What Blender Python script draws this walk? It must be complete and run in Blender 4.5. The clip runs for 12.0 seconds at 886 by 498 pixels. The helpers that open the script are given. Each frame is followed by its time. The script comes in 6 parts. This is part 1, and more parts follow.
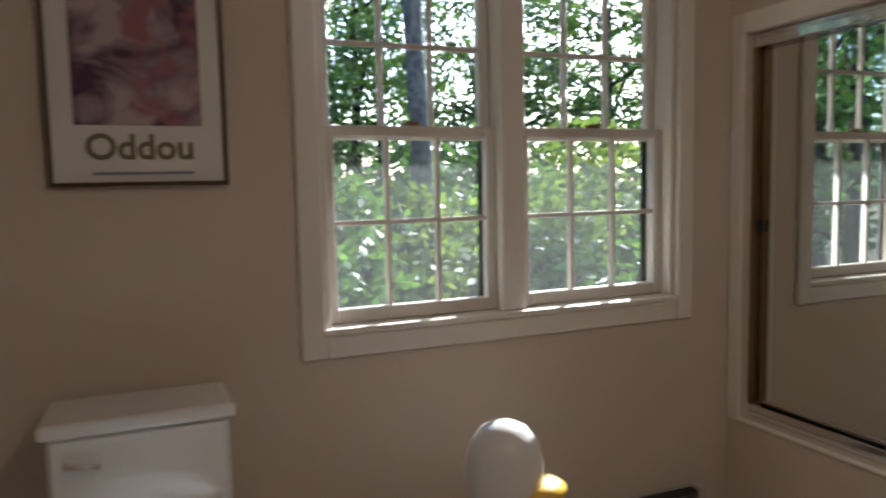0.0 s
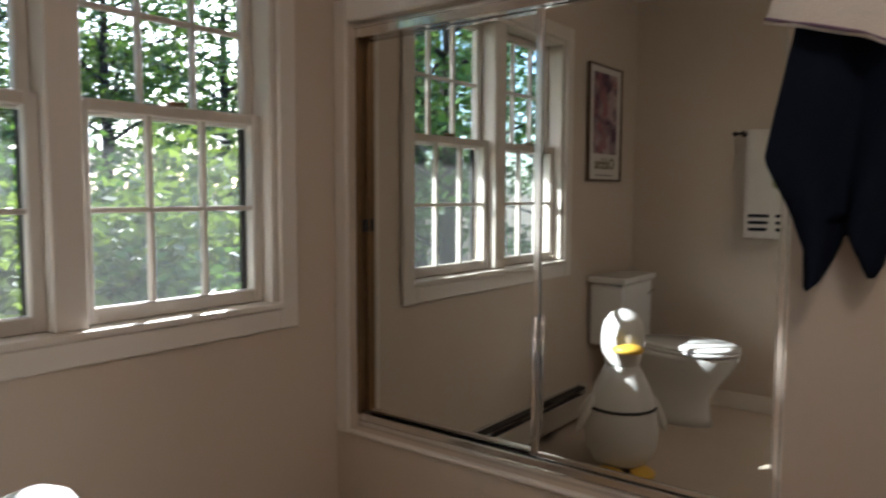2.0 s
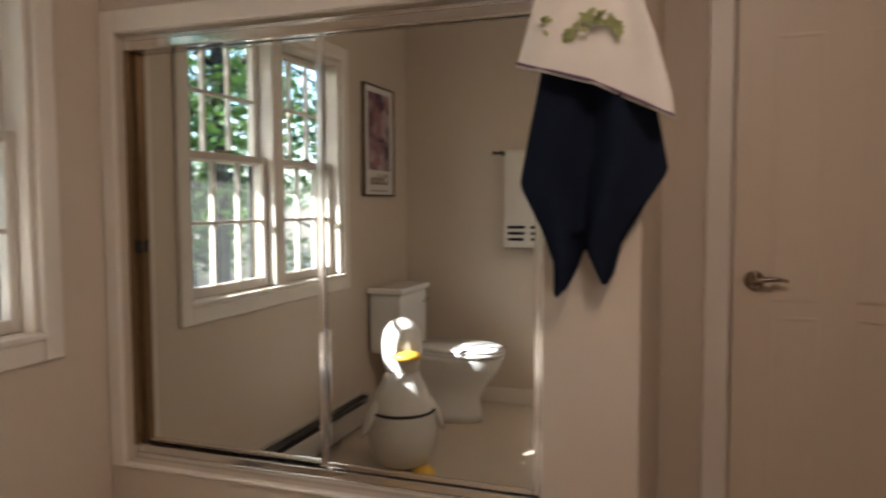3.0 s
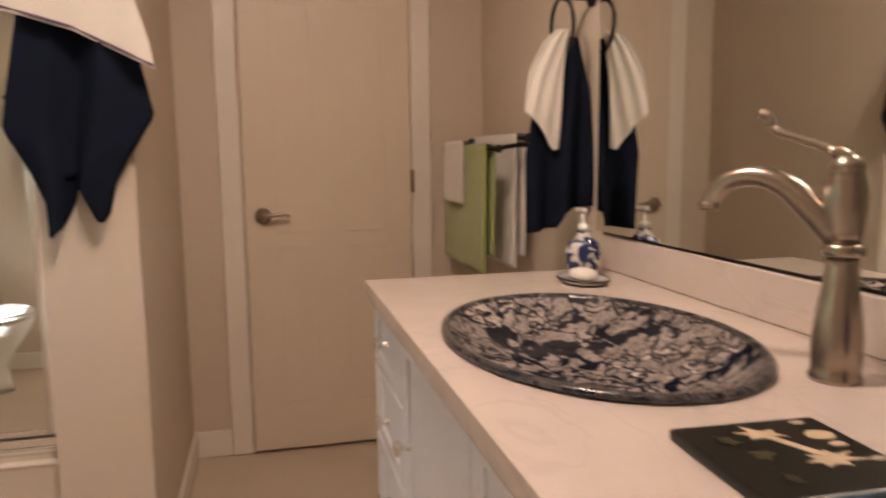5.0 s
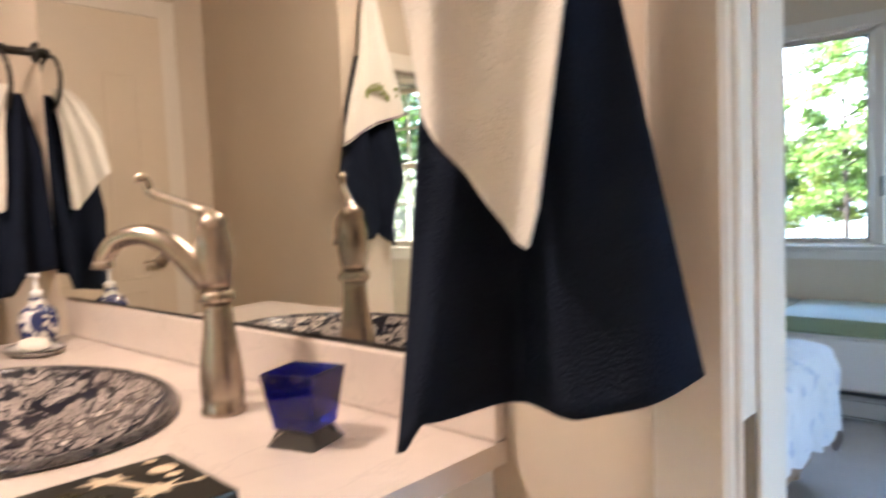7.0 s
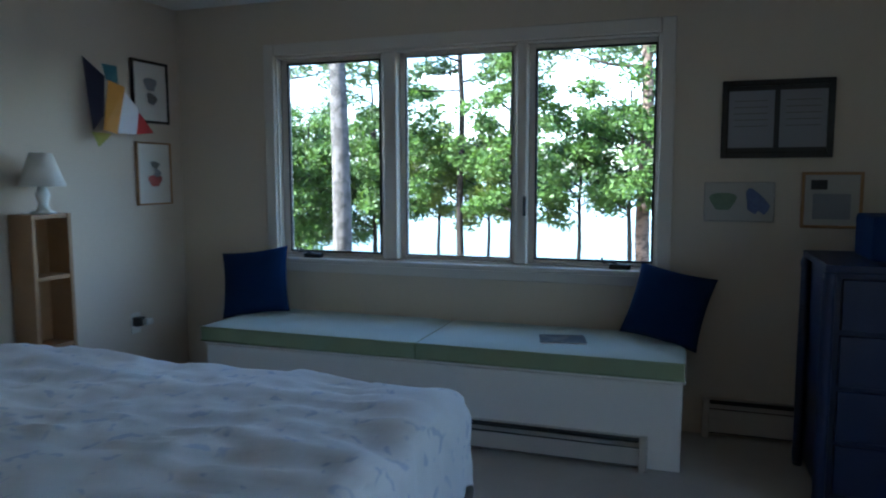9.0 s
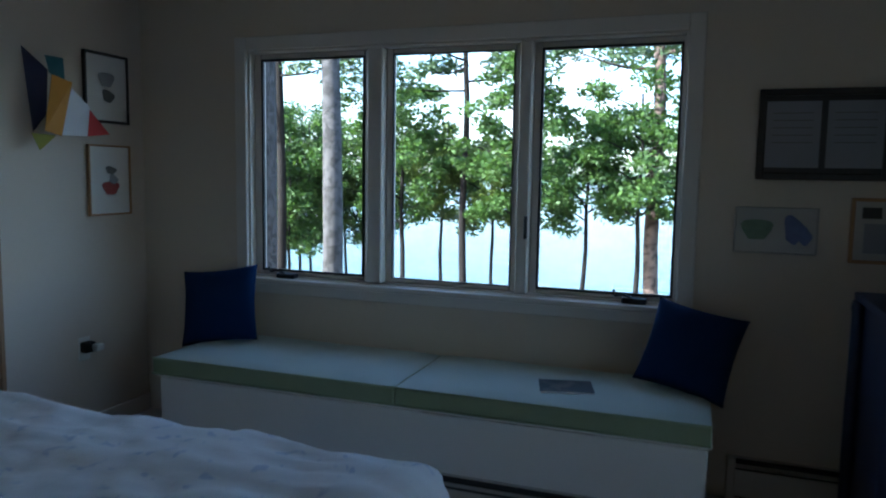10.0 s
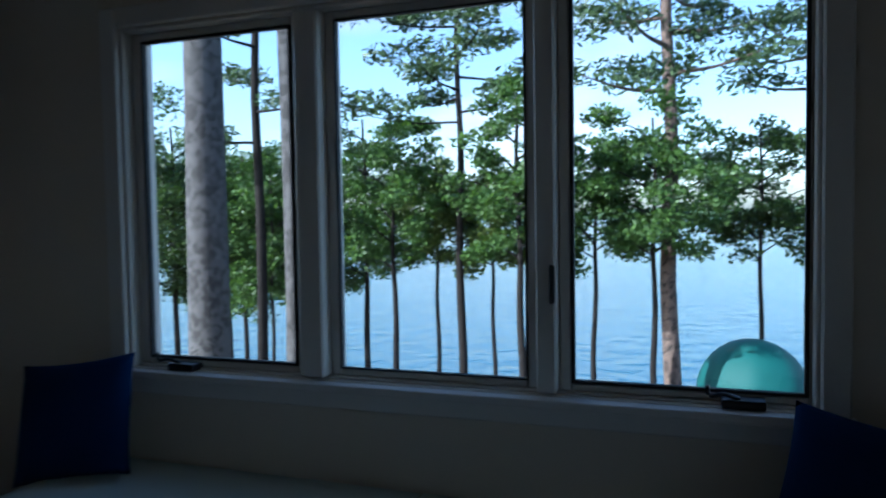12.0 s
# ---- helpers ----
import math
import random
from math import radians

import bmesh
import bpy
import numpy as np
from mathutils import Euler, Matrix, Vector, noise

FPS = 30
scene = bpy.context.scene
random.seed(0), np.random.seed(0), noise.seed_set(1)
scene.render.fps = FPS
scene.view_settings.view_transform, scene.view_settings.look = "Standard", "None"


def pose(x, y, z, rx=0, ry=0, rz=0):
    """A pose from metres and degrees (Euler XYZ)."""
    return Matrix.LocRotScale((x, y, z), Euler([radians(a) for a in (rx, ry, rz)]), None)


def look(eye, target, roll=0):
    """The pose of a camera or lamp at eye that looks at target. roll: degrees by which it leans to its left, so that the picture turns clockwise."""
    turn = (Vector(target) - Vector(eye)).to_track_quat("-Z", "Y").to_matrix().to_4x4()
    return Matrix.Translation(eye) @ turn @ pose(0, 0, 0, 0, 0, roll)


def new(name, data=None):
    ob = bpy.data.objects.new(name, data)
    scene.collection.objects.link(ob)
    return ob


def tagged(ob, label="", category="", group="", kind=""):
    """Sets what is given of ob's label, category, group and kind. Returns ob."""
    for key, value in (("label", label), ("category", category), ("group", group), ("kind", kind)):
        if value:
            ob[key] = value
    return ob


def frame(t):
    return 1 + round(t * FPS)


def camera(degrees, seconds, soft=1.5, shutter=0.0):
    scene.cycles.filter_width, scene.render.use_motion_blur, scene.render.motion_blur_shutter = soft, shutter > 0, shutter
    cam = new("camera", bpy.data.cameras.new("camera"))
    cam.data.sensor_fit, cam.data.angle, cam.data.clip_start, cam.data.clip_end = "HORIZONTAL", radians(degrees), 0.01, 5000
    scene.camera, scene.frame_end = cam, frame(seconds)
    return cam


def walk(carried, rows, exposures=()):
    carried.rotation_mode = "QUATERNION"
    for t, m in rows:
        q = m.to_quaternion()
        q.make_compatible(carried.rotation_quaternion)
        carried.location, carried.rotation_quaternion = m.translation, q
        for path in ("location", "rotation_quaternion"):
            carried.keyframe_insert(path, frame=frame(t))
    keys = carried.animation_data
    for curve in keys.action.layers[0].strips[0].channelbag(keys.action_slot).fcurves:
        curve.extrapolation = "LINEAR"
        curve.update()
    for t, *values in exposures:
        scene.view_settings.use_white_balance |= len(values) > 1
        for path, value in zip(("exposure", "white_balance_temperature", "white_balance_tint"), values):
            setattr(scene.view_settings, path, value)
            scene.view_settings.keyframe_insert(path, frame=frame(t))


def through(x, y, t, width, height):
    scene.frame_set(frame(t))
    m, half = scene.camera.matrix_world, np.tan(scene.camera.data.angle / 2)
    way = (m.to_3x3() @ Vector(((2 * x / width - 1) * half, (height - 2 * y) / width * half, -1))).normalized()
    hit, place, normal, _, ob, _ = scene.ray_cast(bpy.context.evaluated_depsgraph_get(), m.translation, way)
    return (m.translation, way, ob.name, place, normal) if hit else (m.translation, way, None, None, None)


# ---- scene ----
# ---- camera and walk ----
cam = camera(63.53, 12.0, soft=2.0, shutter=0.5)
PATH = [
    (0, (0.469, -0.107, 1.257), (1.243, 1.728, 1.078), -1.2),
    (0.5, (0.585, -0.045, 1.253), (1.570, 1.687, 1.074), -1.5),
    (1, (0.667, 0.037, 1.221), (1.888, 1.609, 1.034), -1.7),
    (1.5, (0.721, 0.101, 1.218), (2.151, 1.484, 1.014), -0.9),
    (2, (0.726, 0.099, 1.197), (2.306, 1.315, 1.043), 0.2),
    (2.5, (0.687, 0.101, 1.224), (2.434, 1.066, 1.098), 0.3),
    (4.5, (0.480, -0.082, 1.212), (2.456, -0.294, 0.989), -1.1),
    (5, (0.404, -0.116, 1.195), (2.330, -0.589, 0.933), -0.6),
    (5.5, (0.358, -0.156, 1.169), (2.197, -0.892, 0.891), -0.5),
    (6, (0.306, -0.198, 1.165), (2.021, -1.189, 0.889), -1.2),
    (6.5, (0.259, -0.254, 1.169), (1.804, -1.505, 0.948), -2.4),
    (7, (0.220, -0.296, 1.200), (1.564, -1.770, 1.052), -2.4),
    (7.5, (0.218, -0.425, 1.250), (1.325, -2.088, 1.167), -1.9),
    (9.5, (0.245, -1.241, 1.352), (0.860, -3.132, 1.134), 0.2),
    (10, (0.320, -1.508, 1.392), (0.982, -3.384, 1.187), 1.0),
    (10.5, (0.415, -1.833, 1.386), (1.108, -3.700, 1.204), -0.1),
    (11, (0.502, -2.156, 1.377), (1.221, -4.014, 1.206), -2.0),
    (11.5, (0.581, -2.479, 1.405), (1.349, -4.320, 1.262), -1.5),
    (12, (0.686, -2.777, 1.353), (1.351, -4.661, 1.261), -0.9),
]
walk(cam, [(t, look(eye, target, roll)) for t, eye, target, roll in PATH],
     [(0, 2.32, 5450, 11), (2.0, 2.45, 5450, 12), (2.7, 2.85, 5650, 13), (4.5, 3.8, 6150, 18), (6.0, 4.05, 6050, 17), (7.0, 4.7, 5850, 14), (7.5, 4.9, 5750, 14),
      (8.4, 3.8, 5500, 9), (9.3, 2.65, 5200, 8), (10.0, 2.35, 5200, 8), (11.0, 1.85, 5150, 8), (12.0, 1.25, 4950, 8)])

# ---- daylight ----
SUN = Vector((0.60, 0.55, 0.50)).normalized()
SUN_EL, SUN_AZ = math.asin(SUN.z), math.atan2(SUN.x, SUN.y)
world = bpy.data.worlds.new("sky")
scene.world = world
world.use_nodes = True
wt = world.node_tree
sky = wt.nodes.new("ShaderNodeTexSky")
sky.sky_type, sky.sun_disc = "NISHITA", False
sky.sun_elevation, sky.sun_rotation = SUN_EL, SUN_AZ
sky.air_density, sky.dust_density = 1.0, 1.6
cloud_at, cloud, cover = wt.nodes.new("ShaderNodeTexCoord"), wt.nodes.new("ShaderNodeTexNoise"), wt.nodes.new("ShaderNodeValToRGB")
stretch, grey, lift, veil = wt.nodes.new("ShaderNodeMapping"), wt.nodes.new("ShaderNodeRGBToBW"), wt.nodes.new("ShaderNodeMath"), wt.nodes.new("ShaderNodeMix")
stretch.inputs["Scale"].default_value = (1.0, 1.0, 2.6)
cloud.inputs["Scale"].default_value, cloud.inputs["Detail"].default_value = 2.6, 7
cover.color_ramp.elements[0].position, cover.color_ramp.elements[1].position = 0.56, 0.74
lift.operation, lift.inputs[1].default_value = "MULTIPLY", 1.15
veil.data_type = "RGBA"
wt.links.new(cloud_at.outputs["Generated"], stretch.inputs[0])
wt.links.new(stretch.outputs[0], cloud.inputs["Vector"])
wt.links.new(cloud.outputs[0], cover.inputs[0])
wt.links.new(cover.outputs[0], veil.inputs[0])
wt.links.new(sky.outputs[0], grey.inputs[0])
wt.links.new(grey.outputs[0], lift.inputs[0])
wt.links.new(sky.outputs[0], veil.inputs[6])
wt.links.new(lift.outputs[0], veil.inputs[7])
wt.links.new(veil.outputs[2], wt.nodes["Background"].inputs[0])
wt.nodes["Background"].inputs[1].default_value = 0.15
sun_data = bpy.data.lights.new("sun", "SUN")
sun_data.energy, sun_data.angle, sun_data.color = 4.1, radians(0.5), (1.0, 0.93, 0.82)
new("sun", sun_data).matrix_world = look(SUN * 50, (0, 0, 0))


# ---- materials ----
def material(name, colour, rough=0.6, metal=0.0, spread=0.06, scale=6.0, grain=60.0, bump=0.15, coat=0.0, sheen=0.0, spec=0.5):
    """A principled surface with cloudy and fine variation and a little relief."""
    m = bpy.data.materials.new(name)
    m.use_nodes = True
    n, l = m.node_tree.nodes, m.node_tree.links
    b = n["Principled BSDF"]
    tc = n.new("ShaderNodeTexCoord")
    big, fine = n.new("ShaderNodeTexNoise"), n.new("ShaderNodeTexNoise")
    big.inputs["Scale"].default_value, fine.inputs["Scale"].default_value = scale, grain
    big.inputs["Detail"].default_value, fine.inputs["Detail"].default_value = 5, 4
    l.new(tc.outputs["Object"], big.inputs["Vector"])
    l.new(tc.outputs["Object"], fine.inputs["Vector"])
    ramp = n.new("ShaderNodeMix")
    ramp.data_type = "RGBA"
    ramp.inputs[6].default_value = (*[c * (1 - spread) for c in colour], 1)
    ramp.inputs[7].default_value = (*[min(1, c * (1 + spread)) for c in colour], 1)
    add = n.new("ShaderNodeMath")
    add.operation = "MULTIPLY_ADD"
    add.inputs[1].default_value, add.inputs[2].default_value = 0.35, 0.0
    l.new(fine.outputs[0], add.inputs[0])
    s2 = n.new("ShaderNodeMath")
    s2.operation = "MULTIPLY_ADD"
    s2.inputs[1].default_value = 0.8
    l.new(big.outputs[0], s2.inputs[0])
    l.new(add.outputs[0], s2.inputs[2])
    l.new(s2.outputs[0], ramp.inputs[0])
    l.new(ramp.outputs[2], b.inputs["Base Color"])
    b.inputs["Roughness"].default_value, b.inputs["Metallic"].default_value = rough, metal
    b.inputs["Coat Weight"].default_value, b.inputs["Sheen Weight"].default_value = coat, sheen
    b.inputs["Specular IOR Level"].default_value = spec
    if bump:
        bp = n.new("ShaderNodeBump")
        bp.inputs["Strength"].default_value, bp.inputs["Distance"].default_value = bump, 0.004
        l.new(fine.outputs[0], bp.inputs["Height"])
        l.new(bp.outputs[0], b.inputs["Normal"])
    return m


def bsdf(m):
    return m.node_tree.nodes["Principled BSDF"]


wall_paint = material("cream_wall_paint", (0.62, 0.53, 0.43), 0.75, spread=0.04, scale=1.5, grain=180, bump=0.08)
bed_paint = material("bedroom_wall_paint", (0.62, 0.53, 0.41), 0.8, spread=0.04, scale=1.5, grain=180, bump=0.08)
ceiling_paint = material("ceiling_paint", (0.78, 0.76, 0.72), 0.85, spread=0.03, scale=2, grain=120, bump=0.1)
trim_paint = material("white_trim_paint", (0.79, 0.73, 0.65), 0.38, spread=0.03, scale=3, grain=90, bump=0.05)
# window white is darker than the trim: backlit shade put into its colour
sash_paint = material("white_sash_paint_backlit", (0.66, 0.61, 0.54), 0.4, spread=0.03, scale=5, grain=90, bump=0.05)
door_paint = material("cream_door_paint", (0.70, 0.60, 0.48), 0.42, spread=0.03, scale=3, grain=120, bump=0.05)
# cabinet white carries a little blue in place of the window's daylight
cabinet_paint = material("daylight_tinted_cabinet_white", (0.80, 0.81, 0.84), 0.35, spread=0.03, scale=4, grain=90, bump=0.04)
vinyl = material("beige_vinyl_floor", (0.56, 0.47, 0.37), 0.45, spread=0.08, scale=5, grain=70, bump=0.06)
carpet = material("tan_carpet", (0.46, 0.395, 0.32), 0.95, spread=0.16, scale=9, grain=420, bump=0.7, sheen=0.3)
porcelain = material("white_porcelain", (0.80, 0.79, 0.76), 0.12, spread=0.015, scale=3, grain=40, bump=0.0, coat=0.4)
chrome = material("brushed_chrome", (0.80, 0.79, 0.77), 0.14, 1.0, spread=0.05, scale=10, grain=200, bump=0.02)
nickel = material("brushed_nickel", (0.42, 0.355, 0.295), 0.27, 1.0, spread=0.10, scale=14, grain=260, bump=0.04)
iron = material("black_iron", (0.022, 0.019, 0.017), 0.45, 0.6, spread=0.2, scale=20, grain=200, bump=0.1)
bronze = material("aged_brass", (0.26, 0.17, 0.09), 0.4, 0.9, spread=0.2, scale=30, grain=200, bump=0.06)
heater_metal = material("heater_enamel", (0.52, 0.47, 0.40), 0.4, 0.1, spread=0.05, scale=6, grain=100, bump=0.03)
dark_slot = material("dark_slot", (0.03, 0.027, 0.025), 0.7, spread=0.2, scale=12, grain=90)
white_terry = material("white_terry", (0.78, 0.73, 0.66), 0.95, spread=0.07, scale=12, grain=330, bump=0.9, sheen=0.5)
navy_terry = material("navy_terry", (0.011, 0.015, 0.027), 1.0, spread=0.35, scale=12, grain=330, bump=0.9, spec=0.05)
green_terry = material("green_terry", (0.36, 0.40, 0.14), 0.95, spread=0.1, scale=12, grain=330, bump=0.9, sheen=0.3)
leaf_thread = material("green_embroidery", (0.27, 0.29, 0.11), 0.8, spread=0.25, scale=60, grain=300, bump=0.5)
purple_thread = material("purple_hem", (0.16, 0.10, 0.16), 0.8, spread=0.15, scale=30, grain=300, bump=0.4)
yellow_plastic = material("yellow_plastic", (0.80, 0.50, 0.06), 0.35, spread=0.05, scale=5, grain=60, bump=0.03)
duck_plastic = material("white_plastic", (0.74, 0.72, 0.68), 0.32, spread=0.04, scale=5, grain=60, bump=0.03)
black_plastic = material("black_plastic", (0.02, 0.02, 0.02), 0.4, spread=0.2, scale=10, grain=80, bump=0.05)
black_tile = material("black_glazed_tile", (0.008, 0.008, 0.007), 0.32, spread=0.3, scale=20, grain=100, bump=0.05, coat=0.0, spec=0.25)
cream_glaze = material("cream_glaze", (0.62, 0.50, 0.36), 0.2, spread=0.15, scale=40, grain=150, bump=0.05)
white_china = material("white_china", (0.76, 0.74, 0.72), 0.12, spread=0.03, scale=8, grain=60, bump=0.0, coat=0.5)
soap_white = material("white_soap", (0.80, 0.75, 0.67), 0.5, spread=0.03, scale=10, grain=60, bump=0.05)
frame_black = material("black_frame", (0.020, 0.017, 0.016), 0.35, spread=0.2, scale=15, grain=120, bump=0.05)
frame_brown = material("dark_bronze_frame", (0.10, 0.065, 0.035), 0.35, 0.3, spread=0.2, scale=15, grain=120, bump=0.05)
frame_wood = material("pine_frame", (0.38, 0.21, 0.09), 0.45, spread=0.2, scale=15, grain=90, bump=0.08)
paper = material("white_paper", (0.74, 0.71, 0.66), 0.8, spread=0.03, scale=8, grain=120, bump=0.03)
grey_paper = material("grey_paper", (0.28, 0.28, 0.29), 0.8, spread=0.06, scale=12, grain=120, bump=0.03)
aged_paper = material("aged_paper", (0.47, 0.44, 0.39), 0.8, spread=0.05, scale=8, grain=120, bump=0.03)
ink = material("grey_ink", (0.16, 0.15, 0.14), 0.8, spread=0.3, scale=40, grain=120)
red_ink = material("red_ink", (0.35, 0.08, 0.07), 0.8, spread=0.3, scale=40, grain=120)
green_ink = material("green_ink", (0.19, 0.25, 0.17), 0.8, spread=0.4, scale=40, grain=120)
blue_ink = material("blue_ink", (0.14, 0.17, 0.30), 0.8, spread=0.4, scale=40, grain=120)
olive_letter = material("olive_letters", (0.20, 0.17, 0.09), 0.7, spread=0.1, scale=20, grain=120)
navy_cloth = material("navy_cotton", (0.008, 0.024, 0.075), 0.95, spread=0.2, scale=10, grain=340, bump=0.5, spec=0.1)
cushion_top = material("pale_green_canvas", (0.52, 0.58, 0.53), 0.9, spread=0.06, scale=7, grain=380, bump=0.4)
cushion_side = material("sage_green_canvas", (0.27, 0.31, 0.18), 0.9, spread=0.08, scale=7, grain=380, bump=0.4)
wood_oak = material("oak", (0.30, 0.17, 0.08), 0.45, spread=0.2, scale=8, grain=90, bump=0.1)
fan_wood = material("light_fan_blade", (0.42, 0.29, 0.17), 0.4, spread=0.12, scale=6, grain=90, bump=0.05)
blue_paint = material("blue_painted_wood", (0.005, 0.012, 0.045), 0.4, spread=0.2, scale=6, grain=80, bump=0.08)
kite_navy = material("kite_navy", (0.02, 0.02, 0.06), 0.6, spread=0.1, scale=10, grain=200, bump=0.1)
kite_orange = material("kite_orange", (0.60, 0.27, 0.03), 0.6, spread=0.1, scale=10, grain=200, bump=0.1)
kite_white = material("kite_white", (0.66, 0.64, 0.66), 0.6, spread=0.05, scale=10, grain=200, bump=0.1)
kite_red = material("kite_red", (0.45, 0.03, 0.03), 0.6, spread=0.1, scale=10, grain=200, bump=0.1)
kite_green = material("kite_green", (0.32, 0.32, 0.05), 0.6, spread=0.1, scale=10, grain=200, bump=0.1)
kite_teal = material("kite_teal", (0.03, 0.14, 0.17), 0.6, spread=0.1, scale=10, grain=200, bump=0.1)
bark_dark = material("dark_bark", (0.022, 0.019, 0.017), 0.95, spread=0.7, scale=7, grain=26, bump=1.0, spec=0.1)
soil = material("leaf_litter", (0.13, 0.10, 0.06), 0.95, spread=0.5, scale=1.2, grain=14, bump=0.8)
teal_canvas = material("teal_canvas", (0.006, 0.085, 0.075), 0.7, spread=0.12, scale=6, grain=120, bump=0.2)
far_wood = material("far_woods", (0.05, 0.085, 0.04), 0.95, spread=0.5, scale=0.05, grain=0.6, bump=0.0)

# mirror silver
mirror_glass = material("mirror_silver", (0.74, 0.765, 0.735), 0.015, 1.0, spread=0.01, scale=2, grain=20, bump=0.0)

# water: dark, glossy, rippled
water_mat = material("lake_water", (0.018, 0.085, 0.12), 0.12, spread=0.2, scale=0.05, grain=0.9, bump=0.0, spec=0.27)
wn = water_mat.node_tree.nodes
wave = wn.new("ShaderNodeTexNoise")
wave.inputs["Scale"].default_value, wave.inputs["Detail"].default_value = 0.9, 5
wbump = wn.new("ShaderNodeBump")
wbump.inputs["Strength"].default_value, wbump.inputs["Distance"].default_value = 0.5, 0.35
water_mat.node_tree.links.new(wn["Texture Coordinate"].outputs["Object"], wave.inputs["Vector"])
water_mat.node_tree.links.new(wave.outputs[0], wbump.inputs["Height"])
water_mat.node_tree.links.new(wbump.outputs[0], bsdf(water_mat).inputs["Normal"])


def pane_material(name, tint, gloss=0.07, veil=0.0):
    """Thin window glass: mostly clear, a faint reflection, and a little dust."""
    m = bpy.data.materials.new(name)
    m.use_nodes = True
    n, l = m.node_tree.nodes, m.node_tree.links
    n.remove(n["Principled BSDF"])
    clear, shine, dust = n.new("ShaderNodeBsdfTransparent"), n.new("ShaderNodeBsdfGlossy"), n.new("ShaderNodeBsdfTranslucent")
    clear.inputs[0].default_value = (*tint, 1)
    shine.inputs["Roughness"].default_value = 0.02
    dust.inputs[0].default_value = (0.8, 0.8, 0.78, 1)
    a, b = n.new("ShaderNodeMixShader"), n.new("ShaderNodeMixShader")
    a.inputs[0].default_value, b.inputs[0].default_value = gloss, veil
    l.new(clear.outputs[0], a.inputs[1])
    l.new(shine.outputs[0], a.inputs[2])
    l.new(a.outputs[0], b.inputs[1])
    l.new(dust.outputs[0], b.inputs[2])
    l.new(b.outputs[0], n["Material Output"].inputs[0])
    return m


glass = pane_material("window_glass", (0.97, 0.985, 0.98), 0.022, 0.0)
screen_mesh = pane_material("insect_screen", (0.92, 0.93, 0.93), 0.0, 0.026)


def coloured_glass(name, colour):
    m = material(name, colour, 0.04, spread=0.02, bump=0.0)
    b = bsdf(m)
    b.inputs["Transmission Weight"].default_value, b.inputs["IOR"].default_value = 0.92, 1.45
    return m


cobalt_glass = coloured_glass("cobalt_glass", (0.012, 0.018, 0.33))
clear_glass = coloured_glass("clear_glass", (0.55, 0.53, 0.52))


lamp_glass = bpy.data.materials.new("lit_lamp_glass")
lamp_glass.use_nodes = True
bsdf(lamp_glass).inputs["Base Color"].default_value = (0.85, 0.82, 0.76, 1)
bsdf(lamp_glass).inputs["Emission Color"].default_value = (1.0, 0.75, 0.55, 1)
bsdf(lamp_glass).inputs["Emission Strength"].default_value = 6.5


def leaf_material(name, colour, spread=0.5, through=0.45):
    m = bpy.data.materials.new(name)
    m.use_nodes = True
    n, l = m.node_tree.nodes, m.node_tree.links
    b = n["Principled BSDF"]
    geo, ramp = n.new("ShaderNodeNewGeometry"), n.new("ShaderNodeMix")
    ramp.data_type = "RGBA"
    ramp.inputs[6].default_value = (*[c * (1 - spread) for c in colour], 1)
    ramp.inputs[7].default_value = (colour[0] * (1 + spread), colour[1] * (1 + spread * 0.8), colour[2], 1)
    l.new(geo.outputs["Random Per Island"], ramp.inputs[0])
    l.new(ramp.outputs[2], b.inputs["Base Color"])
    b.inputs["Roughness"].default_value = 0.5
    tr, mix = n.new("ShaderNodeBsdfTranslucent"), n.new("ShaderNodeMixShader")
    bright = n.new("ShaderNodeMix")
    bright.data_type, bright.blend_type = "RGBA", "MULTIPLY"
    bright.inputs[0].default_value = 1.0
    bright.inputs[7].default_value = (1.0, 1.0, 0.55, 1)
    l.new(ramp.outputs[2], bright.inputs[6])
    l.new(bright.outputs[2], tr.inputs[0])
    mix.inputs[0].default_value = through
    l.new(b.outputs[0], mix.inputs[1])
    l.new(tr.outputs[0], mix.inputs[2])
    l.new(mix.outputs[0], n["Material Output"].inputs[0])
    return m


leaf_green = leaf_material("maple_leaves", (0.085, 0.165, 0.05))
leaf_light = leaf_material("sunny_leaves", (0.135, 0.20, 0.06))
leaf_dark = leaf_material("dark_leaves", (0.06, 0.11, 0.035))
needle_green = leaf_material("pine_needles", (0.07, 0.12, 0.06), through=0.25)

# marble: pale pinkish white with soft grey veins
marble = material("veined_marble", (0.66, 0.575, 0.52), 0.2, spread=0.09, scale=9, grain=40, bump=0.0, coat=0.3)
mn, ml = marble.node_tree.nodes, marble.node_tree.links
vein = mn.new("ShaderNodeTexNoise")
vein.inputs["Scale"].default_value, vein.inputs["Detail"].default_value, vein.inputs["Distortion"].default_value = 2.3, 9, 2.4
vr = mn.new("ShaderNodeValToRGB")
vr.color_ramp.elements[0].position, vr.color_ramp.elements[1].position = 0.485, 0.515
vr.color_ramp.elements[0].color, vr.color_ramp.elements[1].color = (0, 0, 0, 1), (0, 0, 0, 1)
e = vr.color_ramp.elements.new(0.5)
e.color = (1, 1, 1, 1)
vmix = mn.new("ShaderNodeMix")
vmix.data_type = "RGBA"
vmix.inputs[7].default_value = (0.34, 0.31, 0.30, 1)
vs = mn.new("ShaderNodeMath")
vs.operation = "MULTIPLY"
vs.inputs[1].default_value = 0.17
ml.new(mn["Texture Coordinate"].outputs["Object"], vein.inputs["Vector"])
ml.new(vein.outputs[0], vr.inputs[0])
ml.new(vr.outputs[0], vs.inputs[0])
ml.new(vs.outputs[0], vmix.inputs[0])
